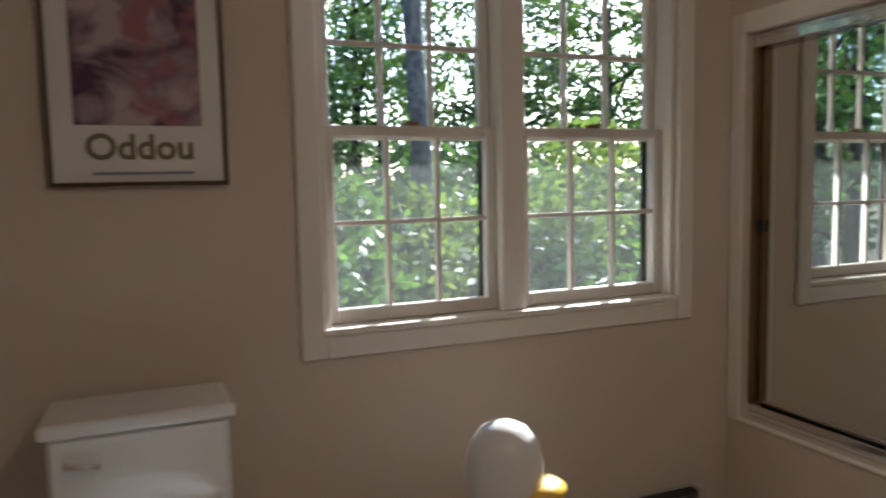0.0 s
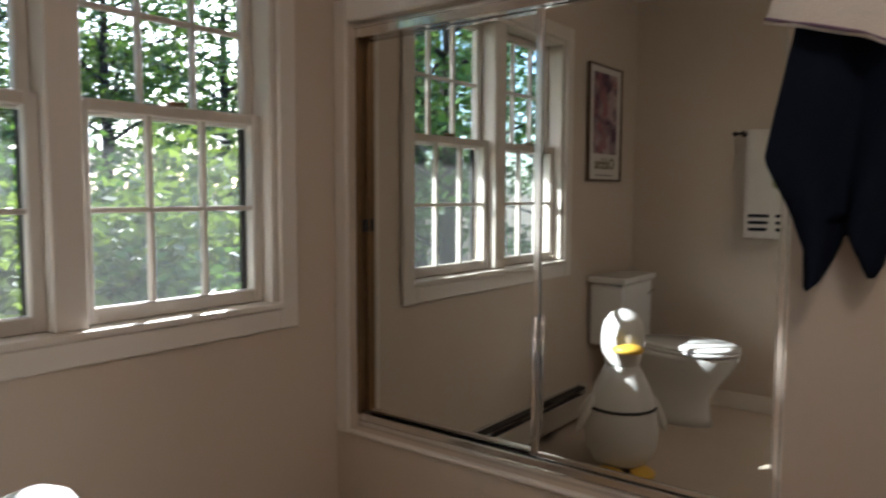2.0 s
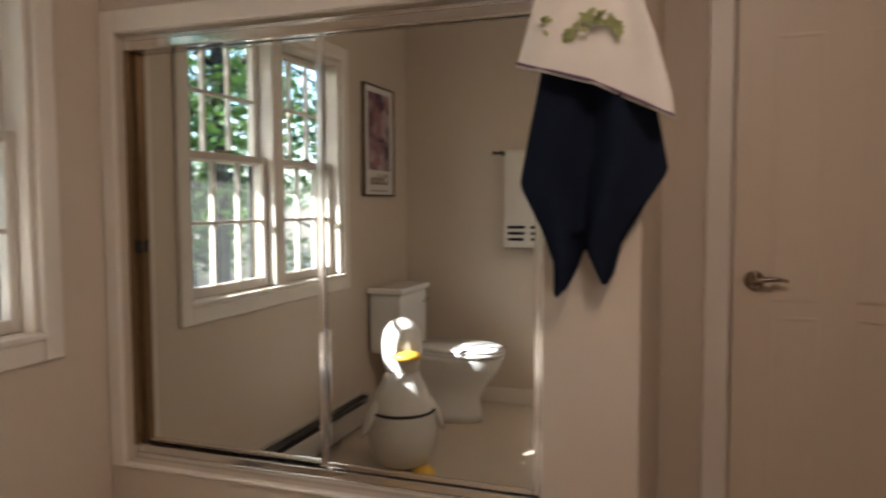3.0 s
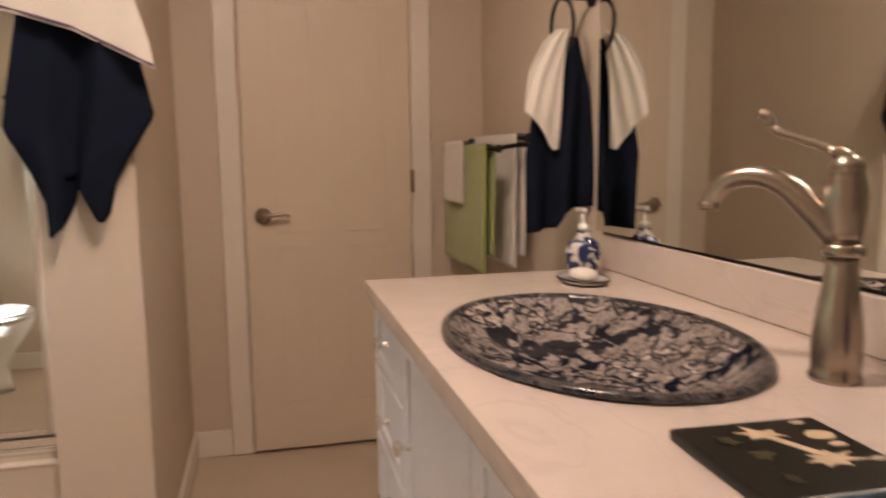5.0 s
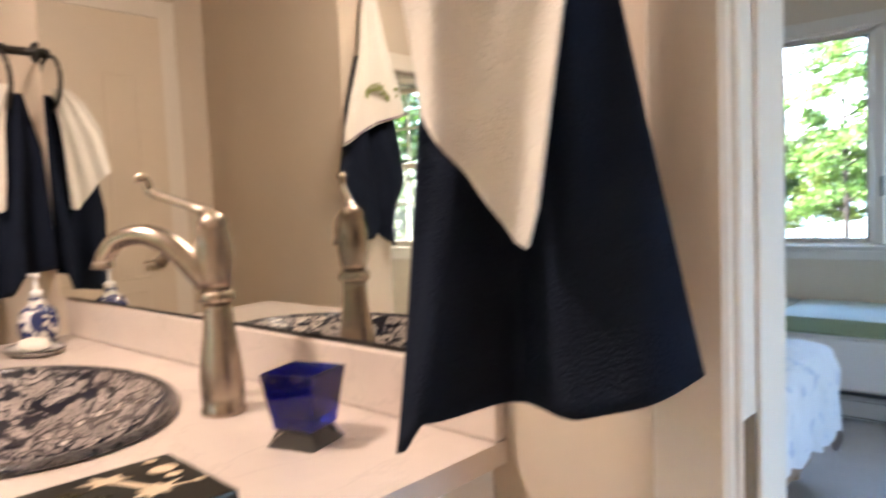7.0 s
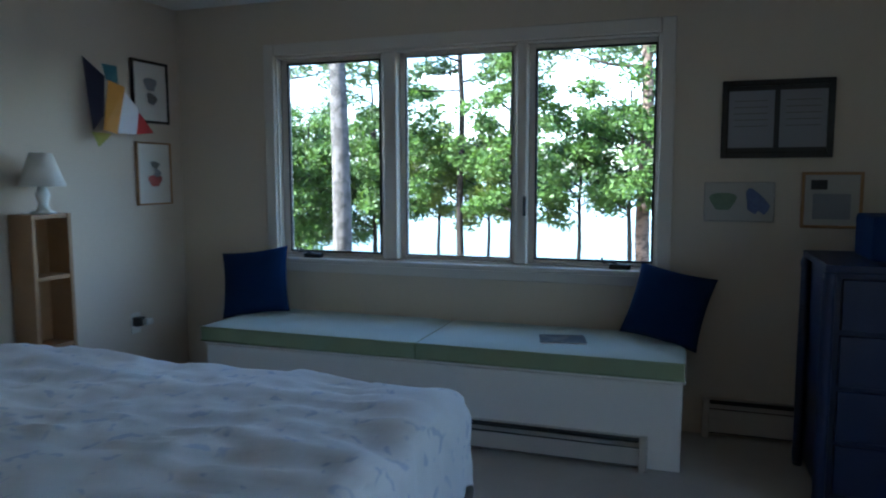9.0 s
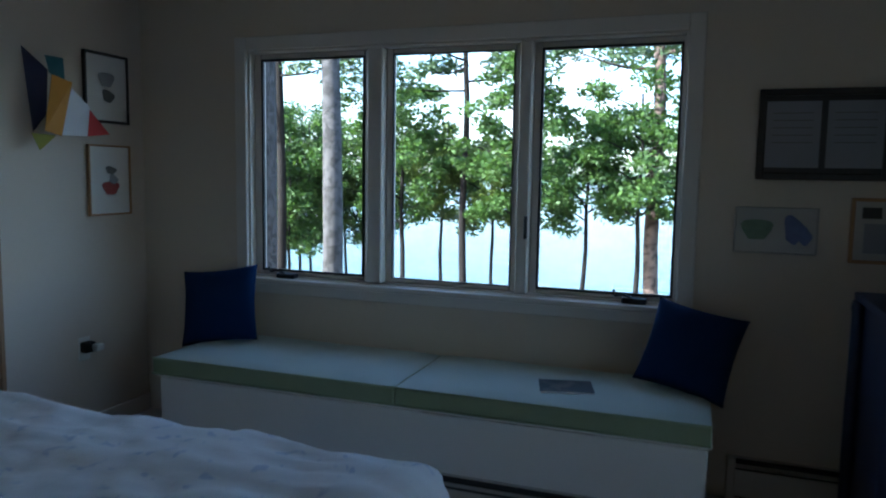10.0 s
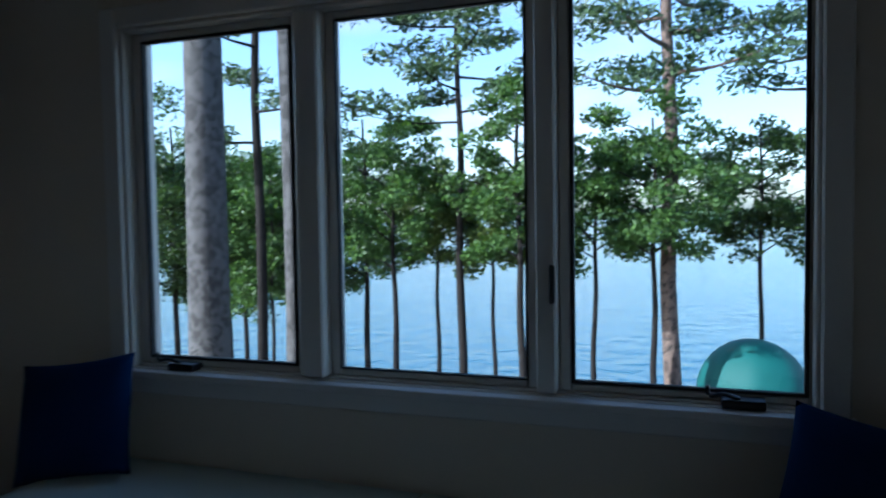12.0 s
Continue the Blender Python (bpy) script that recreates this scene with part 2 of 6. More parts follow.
ml.new(bsdf(marble).inputs["Base Color"].links[0].from_socket, vmix.inputs[6])
ml.new(vmix.outputs[2], bsdf(marble).inputs["Base Color"])


def patterned(name, base, spots, scale, rough, low=0.45, high=0.5, detail=2.0, distort=1.5, second=None):
    """A glaze or print: blotches of one or two colours on a ground."""
    m = material(name, base, rough, spread=0.05, bump=0.0, coat=0.1 if rough < 0.2 else 0.0)
    n, l = m.node_tree.nodes, m.node_tree.links
    src = bsdf(m).inputs["Base Color"].links[0].from_socket
    for k, (colour, sc) in enumerate([(spots, scale)] + ([(second, scale * 1.6)] if second else [])):
        tex, rmp, mx = n.new("ShaderNodeTexNoise"), n.new("ShaderNodeValToRGB"), n.new("ShaderNodeMix")
        tex.inputs["Scale"].default_value, tex.inputs["Detail"].default_value, tex.inputs["Distortion"].default_value = sc, detail, distort
        mp = n.new("ShaderNodeMapping")
        mp.inputs["Location"].default_value = (3.1 * k, 1.7 * k, 0.4)
        l.new(n["Texture Coordinate"].outputs["Object"], mp.inputs[0])
        l.new(mp.outputs[0], tex.inputs["Vector"])
        rmp.color_ramp.elements[0].position, rmp.color_ramp.elements[1].position = low + 0.06 * k, high + 0.06 * k
        mx.data_type = "RGBA"
        mx.inputs[7].default_value = (*colour, 1)
        l.new(tex.outputs[0], rmp.inputs[0])
        l.new(rmp.outputs[0], mx.inputs[0])
        l.new(src, mx.inputs[6])
        src = mx.outputs[2]
    l.new(src, bsdf(m).inputs["Base Color"])
    return m


def petal_glaze(name, scale, dark, mid, pale, rough):
    """Crowded petals and scrolls on a dark glaze, each outlined, with fine veins."""
    m = material(name, dark, rough, spread=0.05, bump=0.0, coat=0.15)
    n, l = m.node_tree.nodes, m.node_tree.links
    warp, add = n.new("ShaderNodeTexNoise"), n.new("ShaderNodeMix")
    warp.inputs["Scale"].default_value, warp.inputs["Detail"].default_value = scale * 0.8, 2
    add.data_type, add.blend_type = "RGBA", "LINEAR_LIGHT"
    add.inputs[0].default_value = 0.13
    l.new(n["Texture Coordinate"].outputs["Object"], warp.inputs["Vector"])
    l.new(n["Texture Coordinate"].outputs["Object"], add.inputs[6])
    l.new(warp.outputs[1], add.inputs[7])
    edge, cell, lines = n.new("ShaderNodeTexVoronoi"), n.new("ShaderNodeTexVoronoi"), n.new("ShaderNodeTexNoise")
    edge.feature = "DISTANCE_TO_EDGE"
    for v in (edge, cell):
        v.inputs["Scale"].default_value = scale
        l.new(add.outputs[2], v.inputs["Vector"])
    lines.inputs["Scale"].default_value, lines.inputs["Detail"].default_value, lines.inputs["Distortion"].default_value = scale * 2.2, 3, 3.0
    l.new(add.outputs[2], lines.inputs["Vector"])
    tone = n.new("ShaderNodeValToRGB")
    tone.color_ramp.interpolation = "CONSTANT"
    tone.color_ramp.elements[0].color, tone.color_ramp.elements[1].color = (*dark, 1), (*pale, 1)
    tone.color_ramp.elements[1].position = 0.80
    tone.color_ramp.elements.new(0.28).color = (*mid, 1)
    l.new(cell.outputs["Color"], tone.inputs[0])
    line, vein, both, mix = n.new("ShaderNodeValToRGB"), n.new("ShaderNodeValToRGB"), n.new("ShaderNodeMath"), n.new("ShaderNodeMix")
    line.color_ramp.elements[0].position, line.color_ramp.elements[1].position = 0.03, 0.10
    vein.color_ramp.elements[0].position, vein.color_ramp.elements[1].position = 0.36, 0.47
    l.new(edge.outputs["Distance"], line.inputs[0])
    l.new(lines.outputs[0], vein.inputs[0])
    both.operation = "MULTIPLY"
    l.new(line.outputs[0], both.inputs[0])
    l.new(vein.outputs[0], both.inputs[1])
    shade, fine = n.new("ShaderNodeMix"), n.new("ShaderNodeTexNoise")
    fine.inputs["Scale"].default_value, fine.inputs["Detail"].default_value = scale * 1.3, 4
    l.new(n["Texture Coordinate"].outputs["Object"], fine.inputs["Vector"])
    shade.data_type, shade.blend_type = "RGBA", "OVERLAY"
    shade.inputs[0].default_value = 0.8
    l.new(tone.outputs[0], shade.inputs[6])
    l.new(fine.outputs[0], shade.inputs[7])
    mix.data_type = "RGBA"
    mix.inputs[6].default_value = (*dark, 1)
    l.new(both.outputs[0], mix.inputs[0])
    l.new(shade.outputs[2], mix.inputs[7])
    l.new(mix.outputs[2], bsdf(m).inputs["Base Color"])
    return m


sink_bowl_mat = petal_glaze("floral_blue_glaze", 17, (0.010, 0.011, 0.024), (0.33, 0.285, 0.26), (0.56, 0.48, 0.42), 0.14)
sink_rim_mat = petal_glaze("dark_rim_glaze", 30, (0.007, 0.008, 0.020), (0.10, 0.09, 0.085), (0.30, 0.26, 0.23), 0.25)
bark = patterned("grey_pine_bark", (0.100, 0.094, 0.090), (0.045, 0.041, 0.039), 15, 0.95, 0.46, 0.56, 5, 0.8)
bark_pine = patterned("orange_pine_bark", (0.165, 0.115, 0.090), (0.050, 0.038, 0.032), 9, 0.95, 0.48, 0.58, 5, 0.8)
comforter_mat = patterned("printed_comforter", (0.80, 0.79, 0.80), (0.58, 0.61, 0.70), 17, 0.9, 0.62, 0.70, 1.5, 0.6)
china_mat = patterned("blue_white_china", (0.66, 0.63, 0.60), (0.02, 0.03, 0.11), 42, 0.12, 0.45, 0.50, 2, 0.8)
poster_mat = patterned("flower_print", (0.46, 0.36, 0.36), (0.07, 0.025, 0.065), 5.5, 0.6, 0.44, 0.58, 3, 0.9, (0.33, 0.13, 0.15))
book_mat = patterned("magazine_cover", (0.035, 0.05, 0.055), (0.14, 0.125, 0.11), 9, 0.4, 0.52, 0.6, 3, 0.6)


# ---- mesh helpers ----
def finish(name, bm, mat=None, parent=None, label="", smooth=False):
    me = bpy.data.meshes.new(name)
    bmesh.ops.recalc_face_normals(bm, faces=bm.faces)
    bm.to_mesh(me)
    bm.free()
    for m in (mat if isinstance(mat, (list, tuple)) else [mat]):
        if m:
            me.materials.append(m)
    if smooth:
        me.polygons.foreach_set("use_smooth", [True] * len(me.polygons))
    ob = new(name, me)
    ob.parent = parent
    return tagged(ob, label)


def part(name, bm, mat, parent, label="", smooth=False):
    return finish(name, bm, mat, parent, label, smooth)


def thing(name, label, category, at=(0, 0, 0), group=""):
    ob = new(name)
    ob.location = at
    ob.empty_display_size = 0.05
    return tagged(ob, label, category, group, "thing" if False else "")


def add_box(bm, lo, hi, bevel=0.0, segs=1, m=None):
    r = bmesh.ops.create_cube(bm, size=1)
    vs = r["verts"]
    for v in vs:
        v.co = Vector([lo[i] + (v.co[i] + 0.5) * (hi[i] - lo[i]) for i in range(3)])
    if bevel:
        es = list({e for v in vs for e in v.link_edges})
        out = bmesh.ops.bevel(bm, geom=es, offset=bevel, segments=segs, affect="EDGES", profile=0.6)
        vs = list({v for f in out["faces"] for v in f.verts} | {v for v in vs if v.is_valid})
    if m is not None:
        bmesh.ops.transform(bm, matrix=m, verts=[v for v in vs if v.is_valid])
    return vs


def box(lo, hi, bevel=0.0, segs=1):
    bm = bmesh.new()
    add_box(bm, lo, hi, bevel, segs)
    return bm


def boxes(items, bevel=0.0):
    bm = bmesh.new()
    for lo, hi in items:
        add_box(bm, lo, hi, bevel)
    return bm


def lathe(profile, segs=28, m=None, sx=1.0, sy=1.0):
    """A turned shape from (radius, height) pairs, closed at both ends."""
    bm = bmesh.new()
    rings = []
    for r, z in profile:
        rings.append([bm.verts.new((sx * r * math.cos(2 * math.pi * k / segs), sy * r * math.sin(2 * math.pi * k / segs), z)) for k in range(segs)])
    for a, b in zip(rings, rings[1:]):
        for k in range(segs):
            bm.faces.new((a[k], a[(k + 1) % segs], b[(k + 1) % segs], b[k]))
    bm.faces.new(rings[0][::-1])
    bm.faces.new(rings[-1])
    if m is not None:
        bmesh.ops.transform(bm, matrix=m, verts=bm.verts)
    return bm


def add_tube(bm, pts, radii, segs=10):
    pts = [Vector(p) for p in pts]
    rings = []
    up = Vector((0.31, 0.22, 0.93)).normalized()
    for i, p in enumerate(pts):
        d = (pts[min(i + 1, len(pts) - 1)] - pts[max(i - 1, 0)]).normalized()
        ref = up if abs(d.dot(up)) < 0.95 else Vector((1, 0, 0))
        a = d.cross(ref).normalized()
        b = d.cross(a)
        r = radii[i] if isinstance(radii, (list, tuple)) else radii
        rings.append([bm.verts.new(p + r * (a * math.cos(2 * math.pi * k / segs) + b * math.sin(2 * math.pi * k / segs))) for k in range(segs)])
    for a, b in zip(rings, rings[1:]):
        for k in range(segs):
            bm.faces.new((a[k], a[(k + 1) % segs], b[(k + 1) % segs], b[k]))
    bm.faces.new(rings[0][::-1])
    bm.faces.new(rings[-1])


def tube(pts, radii, segs=10):
    bm = bmesh.new()
    add_tube(bm, pts, radii, segs)
    return bm


def curve_points(ctrl, n=16):
    """Catmull-Rom points through the control points."""
    c = [Vector(p) for p in ctrl]
    c = [2 * c[0] - c[1]] + c + [2 * c[-1] - c[-2]]
    out = []
    for i in range(1, len(c) - 2):
        for k in range(n):
            t = k / n
            out.append(0.5 * (2 * c[i] + (c[i + 1] - c[i - 1]) * t + (2 * c[i - 1] - 5 * c[i] + 4 * c[i + 1] - c[i + 2]) * t * t
                              + (3 * c[i] - c[i - 1] - 3 * c[i + 1] + c[i + 2]) * t ** 3))
    out.append(c[-2])
    return out


def slab(outline, thick, m=None):
    """A flat plate with any outline in its own xy plane."""
    bm = bmesh.new()
    lo = [bm.verts.new((x, y, 0)) for x, y in outline]
    hi = [bm.verts.new((x, y, thick)) for x, y in outline]
    n = len(outline)
    bm.faces.new(lo[::-1])
    bm.faces.new(hi)
    for k in range(n):
        bm.faces.new((lo[k], lo[(k + 1) % n], hi[(k + 1) % n], hi[k]))
    if m is not None:
        bmesh.ops.transform(bm, matrix=m, verts=bm.verts)
    return bm


def sheet(fn, nu, nv, thick):
    """A cloth: fn(u, v) gives a place and the way its face looks; made as a closed, thin body."""
    bm = bmesh.new()
    front, back = [], []
    for j in range(nv + 1):
        fr, bk = [], []
        for i in range(nu + 1):
            p, n = fn(i / nu, j / nv)
            fr.append(bm.verts.new(p + n * thick * 0.5))
            bk.append(bm.verts.new(p - n * thick * 0.5))
        front.append(fr)
        back.append(bk)
    for j in range(nv):
        for i in range(nu):
            bm.faces.new((front[j][i], front[j][i + 1], front[j + 1][i + 1], front[j + 1][i]))
            bm.faces.new((back[j][i], back[j + 1][i], back[j + 1][i + 1], back[j][i + 1]))
    for j in range(nv):
        bm.faces.new((front[j][0], front[j + 1][0], back[j + 1][0], back[j][0]))
        bm.faces.new((front[j][nu], back[j][nu], back[j + 1][nu], front[j + 1][nu]))
    for i in range(nu):
        bm.faces.new((front[0][i], back[0][i], back[0][i + 1], front[0][i + 1]))
        bm.faces.new((front[nv][i], front[nv][i + 1], back[nv][i + 1], back[nv][i]))
    return bm


def steps(t, table):
    """Straight-line reading of a table of (t, value)."""
    if t <= table[0][0]:
        return table[0][1]
    for (a, x), (b, y) in zip(table, table[1:]):
        if t <= b:
            return x + (y - x) * (t - a) / (b - a)
    return table[-1][1]


def hang(origin, along, out, left, right, bottom, top=0.0, folds=3.0, depth=0.018, nu=36, nv=40, thick=0.008, phase=0.0, lift=0.0):
    """A hung cloth. left and right: tables of (0 at the top to 1 at the foot, metres along); bottom: table of (0 to 1 across, metres down)."""
    origin, along, out = Vector(origin), Vector(along).normalized(), Vector(out).normalized()

    def fn(u, v):
        drop = top + (steps(u, bottom) - top) * v
        a = steps(v, left)
        s = a + (steps(v, right) - a) * u
        w = math.sin(u * math.pi * 2 * folds + phase + 0.7 * v) * depth * (0.35 + 0.65 * v) + 0.35 * depth * math.sin(u * 17 + v * 5 + phase)
        w += lift * math.sin(math.pi * min(1, max(0, u)))
        return origin + along * s + out * w - Vector((0, 0, drop)), out

    return sheet(fn, nu, nv, thick)


def structure(name, bm, mat, label, category):
    return tagged(finish(name, bm, mat), label, category, kind="structure")

# ---- the shell of the house ----
YN, YS, XE, XM, YB = 1.83, -1.00, 3.297, 2.40, -4.80      # bath north, bath south, east, tub wall, bedroom south
ZB, ZR = 2.33, 2.345                                       # ceilings


def cut_wall(axis, face, back, span, height, holes):
    """Boxes of a wall with rectangular holes. axis 'y': the wall runs along x; holes: (a, b, low, high)."""
    items = []
    cuts = sorted(holes)
    pos = span[0]

    def add(a, b, z0, z1):
        if b - a > 1e-4 and z1 - z0 > 1e-4:
            lo, hi = min(face, back), max(face, back)
            items.append(((a, lo, z0), (b, hi, z1)) if axis == "y" else ((lo, a, z0), (hi, b, z1)))

    for a, b, z0, z1 in cuts:
        add(pos, a, 0, height)
        add(a, b, 0, z0)
        add(a, b, z1, height)
        pos = b
    add(pos, span[1], 0, height)
    return boxes(items)


BW = (0.925, 2.145, 0.848, 1.955)       # bathroom window opening
SW = (-2.85, -1.42, 0.50, 1.98)         # bedroom side window opening, added out of view to light the bed
RW = (0.385, 2.595, 0.83, 2.025)        # bedroom window opening
structure("wall_north", cut_wall("y", YN, YN + 0.16, (-0.60, 3.44), ZB, [BW]), wall_paint, "cream painted bathroom wall round a double window", "wall")
structure("wall_tub", cut_wall("x", XM, XM + 0.12, (0.436, YN), ZB, [(0.436, 1.772, 0.412, 1.745)]), wall_paint, "cream wall round the mirrored tub doors", "wall")
structure("wall_tub_end", box((2.352, 0.204, 0), (XE, 0.434, ZB)), wall_paint, "cream wall end beside the tub", "wall")
structure("wall_east", box((XE, YB - 0.16, 0), (XE + 0.15, YN, ZR)), wall_paint, "cream wall at the end of the hall", "wall")
structure("wall_south", cut_wall("y", YS, YS - 0.14, (-0.60, XE), ZB, [(-0.36, 0.490, 0, 2.03)]), wall_paint, "cream wall behind the vanity with a doorway", "wall")
structure("wall_west", box((-0.10, 0.52, 0), (0.035, YN, ZB)), wall_paint, "cream wall beside the toilet", "wall")
structure("wall_return", box((-0.60, 0.40, 0), (0.035, 0.52, ZB)), wall_paint, "cream return wall", "wall")
structure("wall_west_inner", box((-0.60, YS, 0), (-0.46, 0.40, ZB)), wall_paint, "cream wall by the bathroom doorway", "wall")
structure("wall_bedroom_south", cut_wall("y", YB, YB - 0.16, (-2.0, XE), ZR, [RW]), bed_paint, "beige bedroom wall round a triple window", "wall")
structure("wall_bedroom_west", cut_wall("x", -2.0, -2.15, (YB - 0.16, YS), ZR, [SW]), bed_paint, "beige bedroom wall with an added side window", "wall")
structure("wall_bedroom_north", box((-2.0, YS - 0.14, 0), (-0.60, YS, ZR)), bed_paint, "beige bedroom wall beside the doorway", "wall")
structure("floor_bathroom", box((-0.60, YS - 0.07, -0.12), (XE, YN, 0.0)), vinyl, "beige vinyl bathroom floor", "floor")
structure("floor_bedroom", box((-2.0, YB, -0.12), (XE, YS - 0.07, 0.0)), carpet, "tan bedroom carpet", "floor")
structure("ceiling_bathroom", box((-0.60, YS - 0.07, ZB), (XE + 0.15, YN + 0.16, ZB + 0.12)), ceiling_paint, "white bathroom ceiling", "ceiling")
structure("ceiling_bedroom", box((-2.15, YB - 0.16, ZR), (XE + 0.15, YS - 0.07, ZR + 0.10)), ceiling_paint, "white bedroom ceiling", "ceiling")
structure("roof", boxes([((-2.6, YB - 0.45, ZR + 0.106), (XE + 0.6, YN + 1.28, ZR + 0.26)), ((-2.6, YN + 1.26, ZR + 0.02), (XE + 0.6, YN + 1.28, ZR + 0.106))], 0.004), trim_paint, "white painted eaves of the house roof", "roof")


def board(lo, hi, name="baseboard", mat=None, label="white painted baseboard"):
    structure(name, box(lo, hi, 0.006, 2), mat or trim_paint, label, "baseboard")


board((XE - 0.016, 0.060, 0), (XE, 0.203, 0.107))
board((XE - 0.016, -0.998, 0), (XE, -0.765, 0.107))
board((2.353, 0.188, 0), (XE - 0.017, 0.203, 0.107))
board((0.036, 0.53, 0), (0.052, YN - 0.002, 0.095))
board((XE - 0.016, YB + 0.002, 0), (XE, -1.15, 0.095))


# ---- windows ----
def sash(parent, x0, x1, z0, z1, y, rail, cols, rows, depth=0.034, bars=0.014):
    """One glazed sash: stiles, rails, glazing bars and its panes."""
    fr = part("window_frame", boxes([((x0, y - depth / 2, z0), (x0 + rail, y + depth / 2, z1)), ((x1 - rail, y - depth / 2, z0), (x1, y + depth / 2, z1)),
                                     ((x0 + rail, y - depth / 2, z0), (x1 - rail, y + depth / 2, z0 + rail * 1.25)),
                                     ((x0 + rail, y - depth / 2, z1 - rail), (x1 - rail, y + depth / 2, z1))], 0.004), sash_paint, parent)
    gx0, gx1, gz0, gz1 = x0 + rail, x1 - rail, z0 + rail * 1.25, z1 - rail
    w, h = (gx1 - gx0) / cols, (gz1 - gz0) / rows
    for i in range(1, cols):
        part("glazing_bar", box((gx0 + i * w - bars / 2, y - 0.012, gz0), (gx0 + i * w + bars / 2, y + 0.012, gz1), 0.003), sash_paint, fr)
    for j in range(1, rows):
        for i in range(cols):
            part("glazing_bar", box((gx0 + i * w + (bars / 2 if i else 0), y - 0.012, gz0 + j * h - bars / 2),
                                    (gx0 + (i + 1) * w - (bars / 2 if i < cols - 1 else 0), y + 0.012, gz0 + j * h + bars / 2), 0.003), sash_paint, fr)
    for i in range(cols):
        for j in range(rows):
            p = part("pane", box((gx0 + i * w + bars / 2, y - 0.002, gz0 + j * h + bars / 2), (gx0 + (i + 1) * w - bars / 2, y + 0.002, gz0 + (j + 1) * h - bars / 2)), glass, fr)
            p.visible_shadow = False
    return fr


win1 = tagged(new("window_1"), "white twin double-hung window with small panes", "window", kind="structure")
x0, x1, z0, z1 = BW
CW = 0.068
part("casing", boxes([((x0 - CW, YN - 0.018, z0 - CW), (x0, YN, z1 + CW)), ((x1, YN - 0.018, z0 - CW), (x1 + CW, YN, z1 + CW)),
                      ((x0, YN - 0.018, z1), (x1, YN, z1 + CW)), ((x0, YN - 0.016, z0 - CW), (x1, YN, z0 - 0.004))], 0.005), trim_paint, win1, "white painted casing")
part("jamb", boxes([((x0, YN, z0), (x0 + 0.02, YN + 0.15, z1)), ((x1 - 0.02, YN, z0), (x1, YN + 0.15, z1)), ((x0 + 0.02, YN, z1 - 0.02), (x1 - 0.02, YN + 0.15, z1))], 0.003), trim_paint, win1)
part("window_sill", box((x0 - 0.012, YN - 0.022, z0 - 0.003), (x1 + 0.012, YN + 0.15, z0 + 0.016), 0.006, 2), trim_paint, win1, "white window stool")
part("mullion", box((1.487, YN + 0.005, z0 + 0.016), (1.570, YN + 0.14, z1 - 0.02), 0.004), trim_paint, win1)
for a, b in ((0.946, 1.486), (1.571, 2.124)):
    sash(win1, a, b, 0.866, 1.430, YN + 0.059, 0.032, 3, 2)
    sash(win1, a, b, 1.392, 1.934, YN + 0.098, 0.032, 3, 2)
    part("sash_lock", box(((a + b) / 2 - 0.025, YN + 0.04, 1.431), ((a + b) / 2 + 0.025, YN + 0.066, 1.443), 0.004), bronze, win1, "dark sash lock")
    s = part("insect_screen", box((a + 0.02, YN + 0.122, 0.87), (b - 0.02, YN + 0.1225, 1.40)), screen_mesh, win1, "fine grey insect screen")
    part("screen_frame", boxes([((a + 0.006, YN + 0.117, 0.866), (a + 0.02, YN + 0.13, 1.41)), ((b - 0.02, YN + 0.117, 0.866), (b - 0.006, YN + 0.13, 1.41))]), dark_slot, win1, "dark green screen frame")

win2 = tagged(new("window_2"), "white triple casement window facing a lake", "window", kind="structure")
x0, x1, z0, z1 = RW
CW = 0.07
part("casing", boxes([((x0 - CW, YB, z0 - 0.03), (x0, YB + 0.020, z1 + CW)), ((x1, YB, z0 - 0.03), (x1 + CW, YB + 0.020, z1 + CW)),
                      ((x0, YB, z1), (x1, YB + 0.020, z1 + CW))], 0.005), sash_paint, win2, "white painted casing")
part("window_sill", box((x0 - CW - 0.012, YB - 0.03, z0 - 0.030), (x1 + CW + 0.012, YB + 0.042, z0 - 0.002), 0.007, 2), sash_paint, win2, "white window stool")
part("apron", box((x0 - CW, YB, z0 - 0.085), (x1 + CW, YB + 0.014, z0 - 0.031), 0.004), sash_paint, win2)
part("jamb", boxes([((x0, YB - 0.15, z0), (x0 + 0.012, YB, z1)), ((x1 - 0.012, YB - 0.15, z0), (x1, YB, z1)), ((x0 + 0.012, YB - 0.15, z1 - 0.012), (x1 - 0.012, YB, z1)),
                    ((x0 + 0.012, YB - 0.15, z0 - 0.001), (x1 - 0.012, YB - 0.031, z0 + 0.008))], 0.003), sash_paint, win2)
for a, b in ((1.060, 1.120), (1.812, 1.897)):
    part("mullion", box((a, YB - 0.14, z0 + 0.008), (b, YB + 0.006, z1 - 0.012), 0.006), sash_paint, win2)
UNITS = ((0.397, 1.060, 0.405, 1.025, True), (1.120, 1.812, 1.156, 1.777, False), (1.897, 2.583, 1.933, 2.540, True))
